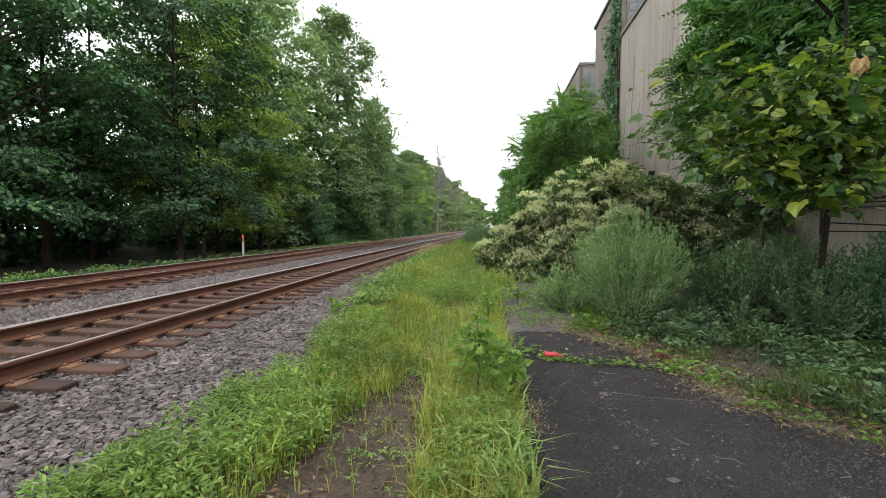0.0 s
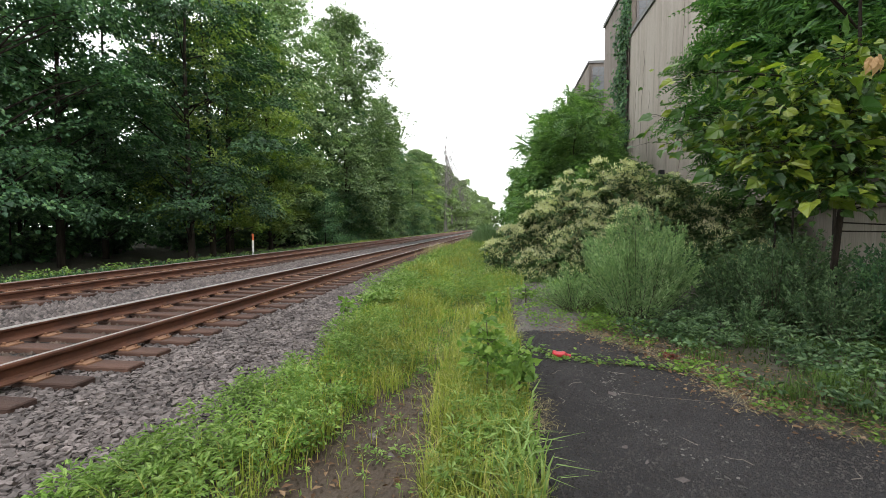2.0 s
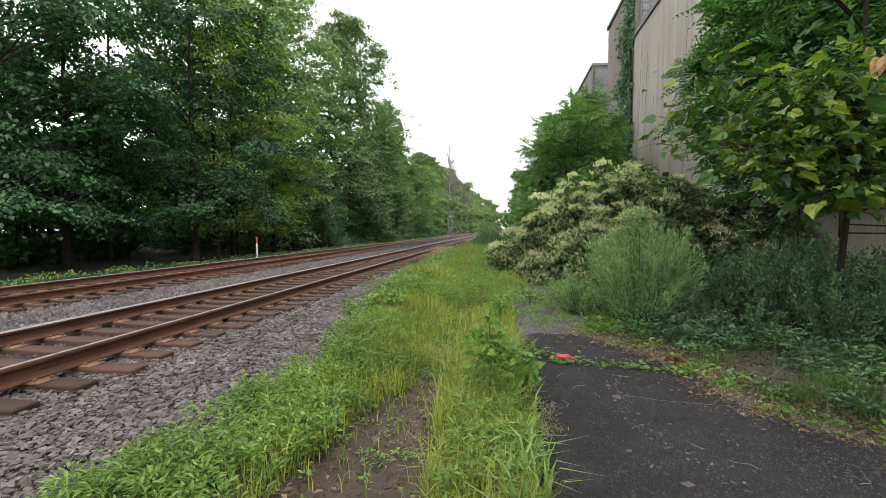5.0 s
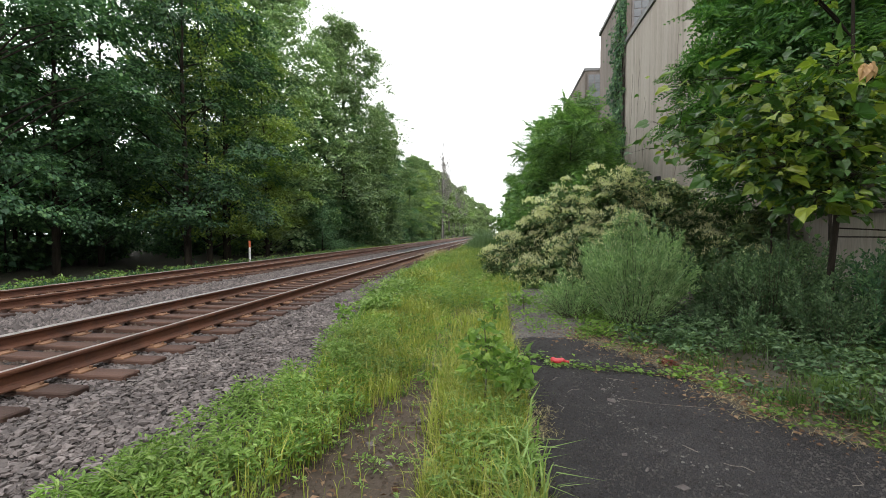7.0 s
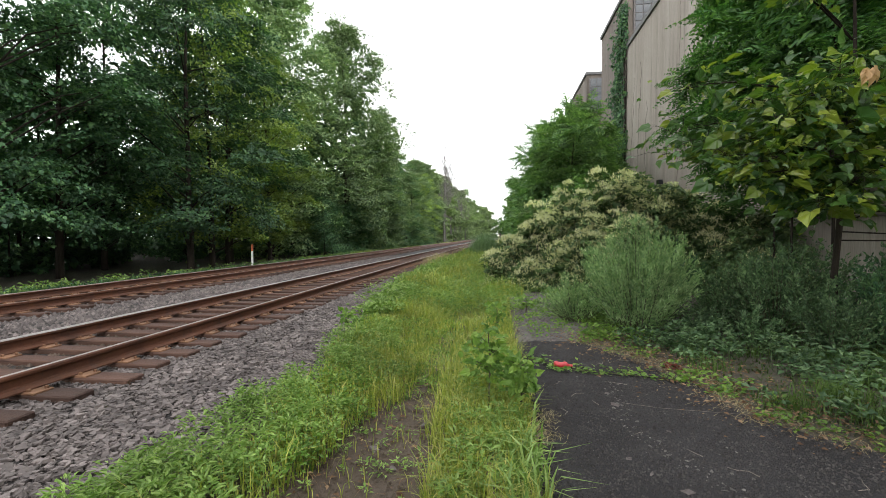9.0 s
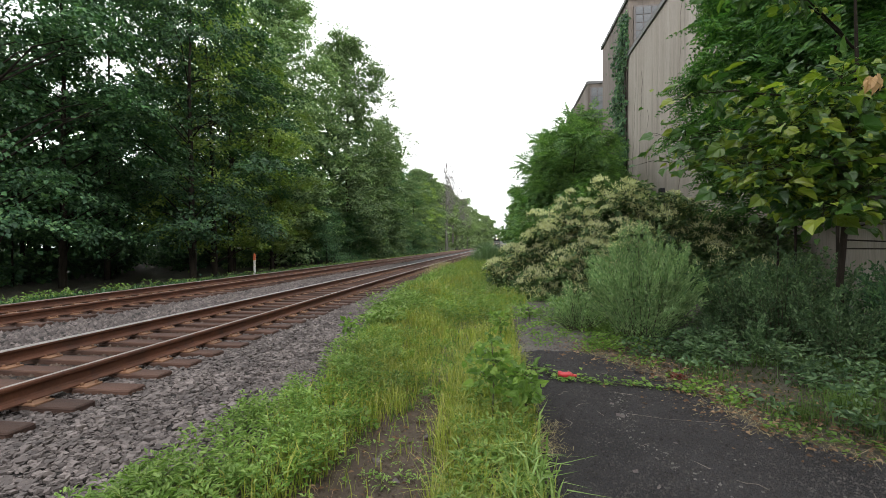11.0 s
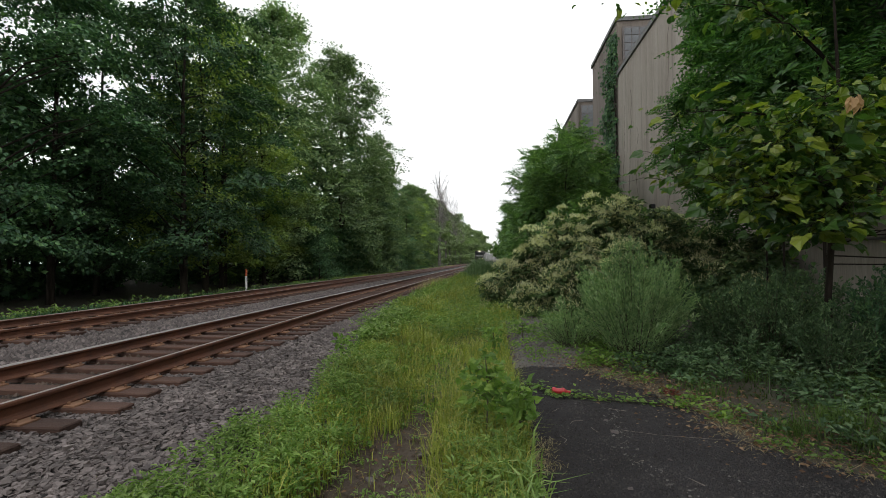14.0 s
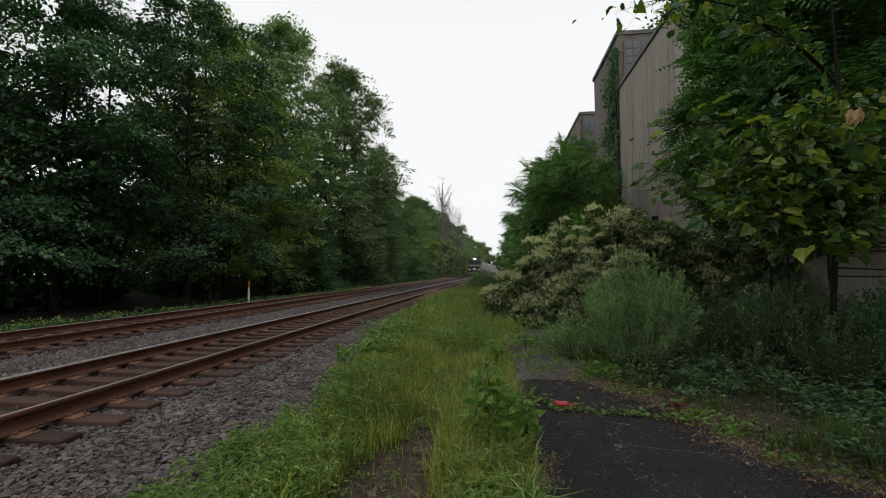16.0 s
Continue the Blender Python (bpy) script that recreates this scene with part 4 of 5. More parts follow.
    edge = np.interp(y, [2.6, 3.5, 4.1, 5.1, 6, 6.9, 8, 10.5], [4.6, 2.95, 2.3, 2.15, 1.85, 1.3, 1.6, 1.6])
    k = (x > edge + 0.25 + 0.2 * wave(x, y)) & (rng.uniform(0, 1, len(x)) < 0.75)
    grass_patch("fine grass under the shrubs, its colour dimmed for their shade", "grass_dark", x[k], y[k], rng, 0.09, 0.013, 1.2)
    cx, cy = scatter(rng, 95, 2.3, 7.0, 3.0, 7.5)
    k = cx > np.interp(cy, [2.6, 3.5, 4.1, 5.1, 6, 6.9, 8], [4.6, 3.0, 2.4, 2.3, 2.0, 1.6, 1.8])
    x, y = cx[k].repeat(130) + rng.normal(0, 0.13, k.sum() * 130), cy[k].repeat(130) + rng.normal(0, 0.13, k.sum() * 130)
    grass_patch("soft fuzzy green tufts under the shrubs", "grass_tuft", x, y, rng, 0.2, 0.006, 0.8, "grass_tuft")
    x, y = scatter(rng, 260, 2.2, 7.5, 3.4, 8.5)
    k = (x > np.interp(y, [2.6, 3.5, 4.1, 5.1, 6, 6.9, 8.5], [5.2, 3.9, 3.0, 2.9, 2.6, 1.9, 1.9])) & (wave(x * 1.2 + 2, y * 1.2) > -0.25)
    weed_patch("dusky leafy weeds between the asphalt and the shrubs", "leaf_dusk", x[k], y[k], rng, 0.36, 0.075, 46, ratio=0.45, spread=0.17)
    x, y = scatter(rng, 1300, 1.7, 7.5, 2.7, 8.5)
    edge = np.interp(y, [2.6, 3.5, 4.1, 5.1, 6, 6.9, 8, 10.5], [4.6, 2.95, 2.3, 2.15, 1.85, 1.3, 1.6, 1.6])
    k = (x > edge + rng.uniform(0.0, 0.45, len(x))) & (wave(x * 1.4, y * 1.4) > 0.0)
    weed_patch("broad-leaved ground cover beside the asphalt", "leaf_dusk", x[k], y[k], rng, 0.13, 0.075, 13, ratio=0.7, spread=0.15)
    x, y = scatter(rng, 700, 0.2, 2.2, 6.9, 13.5)
    k = rng.uniform(0, 1, len(x)) < np.where(x < 1.3, 0.22, 0.9)
    weed_patch("low weeds on the gravel path", "leaf_sapling", x[k], y[k], rng, 0.14, 0.07, 16, spread=0.15)
    n = 3000
    y = rng.uniform(3.0, 7.8, n)
    x = np.interp(y, [2.6, 3.5, 4.1, 5.1, 6, 6.9, 8], [4.4, 2.8, 2.2, 2.05, 1.75, 1.25, 1.4]) + rng.normal(0.3, 0.42, n)
    p = np.c_[x, y, 0.03 + rng.uniform(0, 0.03, n)]
    a = rng.uniform(0, 6.28, n)
    sz = 0.02 + 0.05 * rng.uniform(0, 1, n) ** 2.5
    g = leaves(Geo(), p, np.c_[np.cos(a), np.sin(a), rng.normal(0, 0.15, n)], [0, 0, 1.0] + rng.normal(0, 0.3, (n, 3)), sz, sz * 0.65)
    tagged(part("leaf_litter", g, "leaf_dead"), "brown dead leaves along the asphalt edge", "leaves", kind="stuff")
    x = np.interp(yy := rng.uniform(3.0, 7.4, 170), [2.6, 3.5, 4.1, 5.1, 6, 6.9, 8], [4.4, 2.85, 2.2, 2.1, 1.75, 1.2, 1.4]) + rng.normal(0.12, 0.14, 170)
    weed_patch("creeping green leaves over the asphalt edge", "leaf_sapling", x[::3], yy[::3], rng, 0.07, 0.055, 16, ratio=0.65, spread=0.15)
    n = 1600
    y = rng.uniform(3.2, 7.8, n)
    x = np.interp(y, [2.6, 3.5, 4.1, 5.1, 6, 6.9, 8], [4.4, 2.75, 2.1, 2.0, 1.7, 1.2, 1.4]) + rng.normal(0.12, 0.17, n)
    k = rng.uniform(0, 1, n) < 0.12
    x[k], y[k] = rng.normal(0.33, 0.07, k.sum()), rng.uniform(3.4, 4.1, k.sum())
    a = rng.uniform(0, 6.28, n)
    g = blades(Geo(), np.c_[x, y, np.full(n, 0.025)], np.c_[np.cos(a), np.sin(a), a * 0], np.full(n, 0.03), np.full(n, 0.004), rng.uniform(3, 7, n))
    tagged(part("dry_stalks", g, "straw"), "dry stalks lying along the asphalt edge", "litter", kind="stuff")


# ---- shrubs, saplings and near trees ----
def dome_points(rng, n, cx, cy, rx, ry, h, thick=0.3):
    v = rng.normal(0, 1, (n, 3))
    v[:, 2] = np.abs(v[:, 2])
    v = unit(v)
    lump = 1 + 0.12 * np.sin(4 * np.arctan2(v[:, 1], v[:, 0]) + 3 * cx) + 0.10 * np.sin(9 * v[:, 2] + 5 * v[:, 0] + cy)
    k = (lump * (1 - thick * rng.uniform(0, 1, n) ** 1.5))[:, None]
    return np.c_[cx, cy, 0] + v * k * [rx, ry, h], v


def build_knotweed():
    rng = np.random.default_rng(41)
    for x, y, r, h in ((0.35, 14.3, 0.75, 1.5), (1.2, 14.3, 0.95, 2.3), (2.2, 14.5, 1.15, 2.9), (3.3, 14.7, 1.35, 3.35), (4.5, 14.9, 1.4, 3.2), (5.6, 14.8, 1.35, 2.95), (6.6, 14.4, 1.25, 2.8), (7.0, 13.2, 0.95, 2.4), (2.3, 13.4, 0.9, 1.7), (0.75, 13.5, 0.5, 0.8), (3.6, 13.4, 0.95, 1.9)):
        ob = thing("knotweed_clump", "arching knotweed clump covered in cream blossom", "shrub", pose(x, y, 0), "knotweed clumps")
        wood = Geo()
        for _ in range(26):
            a, q = rng.uniform(0, 6.28), rng.uniform(0.2, 0.9)
            e = np.array([np.cos(a) * r * q, np.sin(a) * r * q, h * (1 - 0.5 * q * q) * 0.93])
            tube(wood, [(e[0] * 0.2, e[1] * 0.2, -0.05), (e[0] * 0.45, e[1] * 0.45, e[2] * 0.7), e], [0.013, 0.01, 0.004], 5)
        tagged(part("cane_bundle", wood, "stem", ob), kind="stuff")
        m = int(120 * r * h / 2.0)
        c, v = dome_points(rng, m, 0, 0, r, r, h, 0.2)
        c[:, 2] = np.maximum(c[:, 2], 0.2)
        size = rng.uniform(0.18, 0.36, m)
        per = 34
        a, q = rng.uniform(0, 6.28, (m, per)), np.sqrt(rng.uniform(0, 1, (m, per)))
        off = np.stack([np.cos(a) * q, np.sin(a) * q, -0.42 * q ** 2 + rng.normal(0, 0.1, (m, per))], -1) * size[:, None, None]
        off[..., 2] -= 0.6 * (off * (v * [1, 1, 0])[:, None]).sum(-1)
        p = (c[:, None] + off).reshape(-1, 3)
        d = np.stack([np.cos(a), np.sin(a), np.full(a.shape, -0.55)], -1).reshape(-1, 3) + rng.normal(0, 0.3, p.shape) + 0.5 * v.repeat(per, 0)
        sz = 0.14 * rng.uniform(0.6, 1.3, len(p))
        green = leaves(Geo(), p - [0, 0, 0.05], d, [0, 0, 1.0] + 0.5 * v.repeat(per, 0) + rng.normal(0, 0.3, p.shape), sz, sz * 0.75)
        ci, vi = dome_points(rng, 420, 0, 0, r * 0.78, r * 0.78, h * 0.82, 0.5)
        leaves(green, ci, rng.normal(0, 1, ci.shape), vi + rng.normal(0, 0.5, ci.shape), 0.3, 0.24)
        part("foliage", green, "leaf_knot", ob)
        # blossom sits on the sunlit outside of the mound
        open_side = np.clip(1.15 - 0.2 * (x - 2.2), 0.15, 0.85)
        spray = rng.uniform(0, 1, m) < np.clip(0.35 + 0.9 * v[:, 2] + 0.25 * (x < 1.5), 0, 1) * open_side
        lit = (rng.uniform(0, 1, len(p)) < 0.8) & spray.repeat(per)
        tuft = 3
        pp = np.repeat(p[lit], tuft, 0) + rng.normal(0, 0.028, (lit.sum() * tuft, 3)) + [0, 0, 0.025]
        d = [0, 0, 0.7] + rng.normal(0, 0.5, pp.shape) + 0.5 * np.repeat(v.repeat(per, 0)[lit], tuft, 0)
        part("blossom", leaves(Geo(), pp, d, [0, 0, 1.0] + rng.normal(0, 0.7, pp.shape), 0.1 * rng.uniform(0.6, 1.2, len(pp)), 0.03), "blossom", ob, "cream flower sprays")


def wand_shrub(name, label, mat, x, y, r, h, stems, per, leaf, ratio, seed, lean=0.5, group="", rise=0.9):
    """A shrub of many rising wands set with small leaves."""
    rng = np.random.default_rng(seed)
    ob = thing(name, label, "shrub", pose(x, y, float(ground_z(x, y))), group)
    a, q = rng.uniform(0, 6.28, stems), np.sqrt(rng.uniform(0, 1, stems))
    top = np.c_[np.cos(a) * r * q, np.sin(a) * r * q, h * (1 - 0.38 * q ** 2) * rng.uniform(0.5, 1.14, stems)]
    foot = np.c_[np.cos(a) * r * q * 0.3, np.sin(a) * r * q * 0.3, np.zeros(stems)]
    t = np.linspace(0.0, 1, 5)
    path = lambda s: foot[:, None] + (top - foot)[:, None] * np.stack([s ** (1 + lean), s ** (1 + lean), s], -1)
    wood = Geo()
    line = path(np.broadcast_to(t, (stems, 5)))
    for k in range(stems):
        tube(wood, line[k], 0.008 * (1.1 - t), 4)
    tagged(part("stalk_bundle", wood, "stem", ob), kind="stuff")
    s = 0.12 + 0.9 * rng.uniform(0, 1, (stems, per)) ** 0.8
    p = path(s).reshape(-1, 3) + rng.normal(0, 1, (stems * per, 3)) * ((0.03 + 0.03 * r) * (1.25 - s.reshape(-1, 1)))
    d = rng.normal(0, 0.8, p.shape) * [1, 1, 0.4] + unit(top - foot).repeat(per, 0) * rise
    sz = leaf * rng.uniform(0.6, 1.3, len(p))
    part("foliage", leaves(Geo(), p, d, [0, 0, 1.0] + rng.normal(0, 0.5, p.shape), sz, sz * ratio), mat, ob)
    return ob


def build_shrubs():
    wand_shrub("mugwort_bush", "feathery grey-green mugwort bush beside the asphalt", "leaf_mug", 2.25, 7.9, 0.95, 1.72, 200, 120, 0.07, 0.32, 51, 0.2, rise=1.4)
    wand_shrub("mugwort_bush", "low feathery mugwort spilling over the path edge", "leaf_mug", 1.35, 8.6, 0.65, 0.85, 80, 45, 0.07, 0.26, 52, 0.5)
    for i, (x, y, r, h) in enumerate(((3.75, 8.1, 0.6, 1.2), (3.5, 6.9, 0.4, 0.5), (4.2, 7.6, 0.9, 1.45), (5.6, 7.0, 0.85, 1.35), (4.9, 8.4, 0.9, 1.5), (6.6, 8.2, 0.9, 1.5), (3.0, 9.4, 0.9, 1.5), (5.0, 6.0, 0.35, 0.5), (4.3, 6.5, 0.6, 1.05), (5.9, 6.3, 0.5, 1.0), (3.0, 7.2, 0.35, 0.45), (5.0, 6.6, 0.6, 1.3))):
        wand_shrub("privet_shrub", "dusky green leafy shrub in the shade", "leaf_dusk" if i in (0, 1, 2, 4, 8, 10) else "leaf_dark", x, y, r, h, int(105 * r * h), 56, 0.066, 0.45, 60 + i, 0.3, "shaded shrubs", 1.1)
    rng = np.random.default_rng(71)
    for x, y, h, r, n, label in ((-0.12, 4.02, 0.82, 0.23, 150, "young sapling with fresh green leaves by the asphalt"), (0.15, 3.9, 0.58, 0.17, 110, "young sapling with fresh green leaves by the asphalt"),
                                 (-0.06, 7.2, 0.55, 0.16, 70, "young sapling with fresh green leaves by the asphalt"), (-2.42, 7.05, 0.34, 0.15, 60, "small leafy weed standing at the ballast edge"), (0.5, 9.2, 0.4, 0.2, 60, "young sapling with fresh green leaves by the gravel path")):
        ob = thing("sapling", label, "sapling", pose(x, y, float(ground_z(x, y))), "saplings")
        wood, green = Geo(), Geo()
        tube(wood, [(0, 0, -0.03), (0.02, 0.01, h * 0.5), (0.0, 0.02, h * 0.9)], [0.011, 0.008, 0.004], 6)
        for _ in range(7):
            z, a = rng.uniform(0.35, 0.85) * h, rng.uniform(0, 6.28)
            tube(wood, [(0.01, 0, z), (np.cos(a) * r * 0.8, np.sin(a) * r * 0.8, z + 0.12 * h)], [0.005, 0.002], 4)
        p = unit(rng.normal(0, 1, (n, 3))) * [r, r, h * 0.36] * rng.uniform(0.3, 1, (n, 1)) + [0, 0, h * 0.68]
        d = p * [1, 1, 0.2] + rng.normal(0, 0.08, p.shape) - [0, 0, h * 0.15]
        sz = 0.078 * rng.uniform(0.6, 1.3, n)
        leaves(green, p, d, [0, -0.7, 0.9] + rng.normal(0, 0.4, p.shape), sz, sz * 0.72, heart=True)
        part("stem", wood, "stem", ob)
        part("foliage", green, "leaf_sapling", ob)


def branch_cloud(wood, green, start, end, rng, leaf, n, width, thick, heart=True, sag=0.15):
    """A branch from start to end with twigs and leaves along its outer part."""
    s, e = np.array(start, float), np.array(end, float)
    t = np.linspace(0, 1, 7)[:, None]
    bow = np.array([0, 0, 1.0]) * np.linalg.norm(e - s) * sag
    pts = s + (e - s) * t + bow * (np.sin(np.pi * t)) + rng.normal(0, 0.03, (7, 3)) * t
    tube(wood, pts, thick * (1 - 0.85 * t[:, 0]), 6)
    k = 0.25 + 0.8 * rng.uniform(0, 1, n)
    base = s + (e - s) * k[:, None] + bow * np.sin(np.pi * np.clip(k, 0, 1))[:, None]
    off = rng.normal(0, 1, (n, 3)) * [width, width, width * 0.55] * np.minimum(1, 0.4 + k)[:, None]
    p = base + off
    for i in range(0, n, 5):
        tube(wood, [base[i], (base[i] + p[i]) / 2 + [0, 0, 0.04], p[i]], [thick * 0.18, thick * 0.12, thick * 0.06], 4)
    d = unit(off) * [1, 1, 0.3] + rng.normal(0, 0.3, (n, 3)) - [0, 0, 0.35] + unit(e - s) * 0.3
    sz = leaf * (0.4 + 1.15 * rng.uniform(0, 1, n) ** 2.2)
    leaves(green, p, d, [0, -0.2, 1.0] + rng.normal(0, 0.6, (n, 3)), sz, sz * rng.uniform(0.75, 1.1, n), heart=heart)


def build_near_trees():
    rng = np.random.default_rng(81)
    ob = thing("catalpa_tree", "small tree with large heart-shaped yellowish green leaves", "tree")
    wood, green = Geo(), Geo()
    tube(wood, [(4.62, 7.0, -0.1), (4.6, 7.0, 1.0), (4.66, 6.95, 2.2), (4.75, 6.9, 3.6), (4.7, 6.9, 5.4)], [0.05, 0.043, 0.038, 0.028, 0.012], 10)
    ends = [(2.24, 6.63, 2.99), (2.21, 6.61, 2.68), (2.32, 6.48, 3.51), (2.49, 6.33, 2.81), (2.61, 6.19, 2.55), (2.68, 5.81, 2.34), (2.79, 5.87, 2.71), (2.74, 5.4, 2.18), (2.85, 5.43, 2.37), (3.72, 6.65, 2.03), (3.61, 6.23, 2.28), (3.29, 5.71, 2.6), (3.65, 5.95, 1.84), (4.19, 6.62, 2.98), (4.18, 5.99, 2.57), (4.57, 6.17, 3), (2.98, 5.48, 2.87), (2.95, 6.09, 3.19), (3.93, 5.85, 3.19), (4.95, 6.72, 3.86), (3.26, 5.52, 3.12), (3.44, 5.33, 2.4), (3.57, 5.26, 2.74), (3.8, 5.36, 2.17), (3.63, 5.5, 3.4), (3.39, 5.41, 1.93), (3.99, 5.53, 3.21)]
    for e in ends:
        z0 = max(1.95, e[2] - 0.1 + rng.normal(0, 0.15))
        branch_cloud(wood, green, (4.65, 6.95, z0), e, rng, 0.15, 118, 0.22, 0.022, sag=0.06)
    for e in ((1.4, 5.6, 4.72), (1.8, 5.7, 4.85), (2.3, 6.0, 4.7), (3.0, 6.0, 4.5)):
        branch_cloud(wood, green, (4.7, 6.9, 4.2), e, rng, 0.12, 70, 0.2, 0.013, sag=0.16)
    for k in range(9):
        z = 1.5 + 0.12 * k
        e = np.array([5.6 + rng.uniform(0, 0.6), 5.9 + rng.uniform(-0.4, 0.4), z + rng.normal(0.1, 0.25)])
        tube(wood, [(4.63, 6.97, z), (np.array([4.63, 6.97, z]) + e) / 2 + rng.normal(0, 0.07, 3), e], [0.011, 0.008, 0.003], 5)
    part("trunk", wood, "bark", ob, smooth=True)
    part("crown", green, "leaf_big", ob)
    tip = np.array((3.43, 4.81, 3.13))
    g = leaves(Geo(), [tip, tip + [0.03, 0, 0.01], tip - [0.02, 0.02, 0.01]], [(0.1, 0, -0.9), (0.5, 0.2, -0.7), (-0.3, 0.1, -0.9)], [(0.2, -1, 0.3), (0.3, -1, 0.5), (-0.4, -1, 0.2)], [0.17, 0.16, 0.15], [0.13, 0.1, 0.1], heart=True)
    tube(g, [tip, (tip + [4.7, 6.9, 3.3]) / 2 + [0, 0, 0.15], (4.7, 6.9, 3.3)], [0.004, 0.006, 0.012], 5)
    part("withered_leaf", g, "leaf_tan", ob, "curled tan withered leaf")
    fine = make_tree("ailanthus_tree", "dark green tree with long feathery leaves against the wall", "bark", "leaf_deep", 9, 9.5, 2.15, 0.33, 300, 11, 0.5, 0.42, droop=0.5, trunk_r=0.03, pinnate=6, core=900, core_leaf=0.13, per_bough=9)
    copy_group(fine, [(6.3, 9.6, 1.12), (6.7, 11.6, 1.0), (6.8, 12.4, 0.9)], "trees against the wall", rng)
    sumac = make_tree("sumac_tree", "bushy tree with feathery compound leaves by the wall", "bark", "leaf_sumac", 10, 9.0, 2.9, 0.03, 160, 7, 1.0, 0.55, pinnate=7, profile="oval", fill=0.4, core=500, core_leaf=0.25, per_bough=8, bough=0.8, droop=-0.1)
    copy_group(sumac, [(3.35, 22.5, 0.86), (4.1, 26.5, 1.0), (4.6, 31.5, 1.0), (3.9, 37, 1.1), (3.0, 47, 0.95), (3.0, 58, 0.85), (3.4, 70, 0.9)], "trees by the wall", rng)
    bush = make_tree("thicket_shrub", "dense green thicket under the trees by the wall", "bark", "leaf_sumac", 12, 4.2, 2.0, 0.0, 120, 28, 0.22, 0.6, profile="low", fill=0.2)
    copy_group(bush, [(2.0, 19.5, 0.7), (3.2, 19.0, 0.9), (2.4, 24, 0.95), (2.1, 30, 1.1), (2.0, 37, 1.2), (1.9, 33, 0.9), (1.9, 41, 1.1), (2.2, 49, 1.2), (2.6, 45, 1.1), (2.4, 54, 1.0), (5.0, 18.5, 0.9), (4.6, 25, 1.1)], "thicket shrubs", rng)
    # bare dead trees beyond
    wood = Geo()
    r = np.random.default_rng(91)
    tube(wood, [(0, 0, -0.3), (0.1, 0, 7), (0.3, 0.1, 12), (0.2, 0.1, 17)], [0.12, 0.09, 0.05, 0.015], 6)
    for _ in range(26):
        z, a, l = r.uniform(5, 15), r.uniform(0, 6.28), r.uniform(1.4, 3.6)
        p0 = np.array([0.15, 0.05, z])
        e = p0 + [np.cos(a) * l * 0.6, np.sin(a) * l * 0.6, l * 0.85]
        m = (p0 + e) / 2 + [np.cos(a) * l * 0.1, np.sin(a) * l * 0.1, -l * 0.08]
        tube(wood, [p0, m, e], [0.05, 0.034, 0.012], 4)
        for _ in range(7):
            k = r.uniform(0.25, 1)
            q = p0 + (e - p0) * k
            d = unit(r.normal(0, 0.6, 3) + [np.cos(a) * 0.3, np.sin(a) * 0.3, 0.7]) * l * r.uniform(0.25, 0.5)
            tube(wood, [q, q + d * 0.55 + r.normal(0, 0.05, 3), q + d], [0.02, 0.015, 0.006], 3)
    bare = thing("bare_tree", "bare dead tree standing among the distant trees", "tree")
    part("trunk", wood, "bark_pale", bare)
    copy_group(bare, [(float(line_x(y)) - 8.6 - r.uniform(0, 2.5), y, r.uniform(1.1, 1.45)) for y in (116, 122, 127, 131, 136, 141, 147, 152, 158, 163, 170, 178, 186, 195)], "bare trees", r)


def build_climber():
    """Vine hanging down the corner of the higher block."""
    rng = np.random.default_rng(95)
    ob = thing("climbing_vine", "green climbing vine hanging down the concrete wall", "vine")
    wood, green = Geo(), Geo()
    for k in range(7):
        y = 30.8 + 2.4 * rng.uniform(0, 1)
        z = np.linspace(-0.1, 16.2 - rng.uniform(0, 3), 9)
        tube(wood, np.c_[np.full(9, WALL_X - 0.06), y + np.cumsum(rng.normal(0, 0.12, 9)), z], np.full(9, 0.03), 5)
    tagged(part("stalk_bundle", wood, "bark", ob), kind="stuff")
    n = 5200
    z = 16.4 * rng.uniform(0, 1, n)
    mid = 31.7 + 0.5 * np.sin(z * 0.7) + 0.04 * (16 - z)
    y = mid + rng.normal(0, 0.95, n) * (0.75 + 0.25 * np.sin(z * 1.9))
    x = WALL_X - 0.05 - 0.3 * np.abs(rng.normal(0, 1, n)) * (0.6 + 0.4 * np.sin(2.3 * z + y))
    y = np.maximum(y, 30.3)
    d = rng.normal(0, 0.5, (n, 3)) - [0.2, 0.1, 0.9]
    sz = 0.2 * rng.uniform(0.6, 1.3, n)
    leaves(green, np.c_[x, y, z], d, [-1, -0.5, 0.5] + rng.normal(0, 0.4, (n, 3)), sz, sz * 0.8)
    part("foliage", green, "leaf_dark", ob)


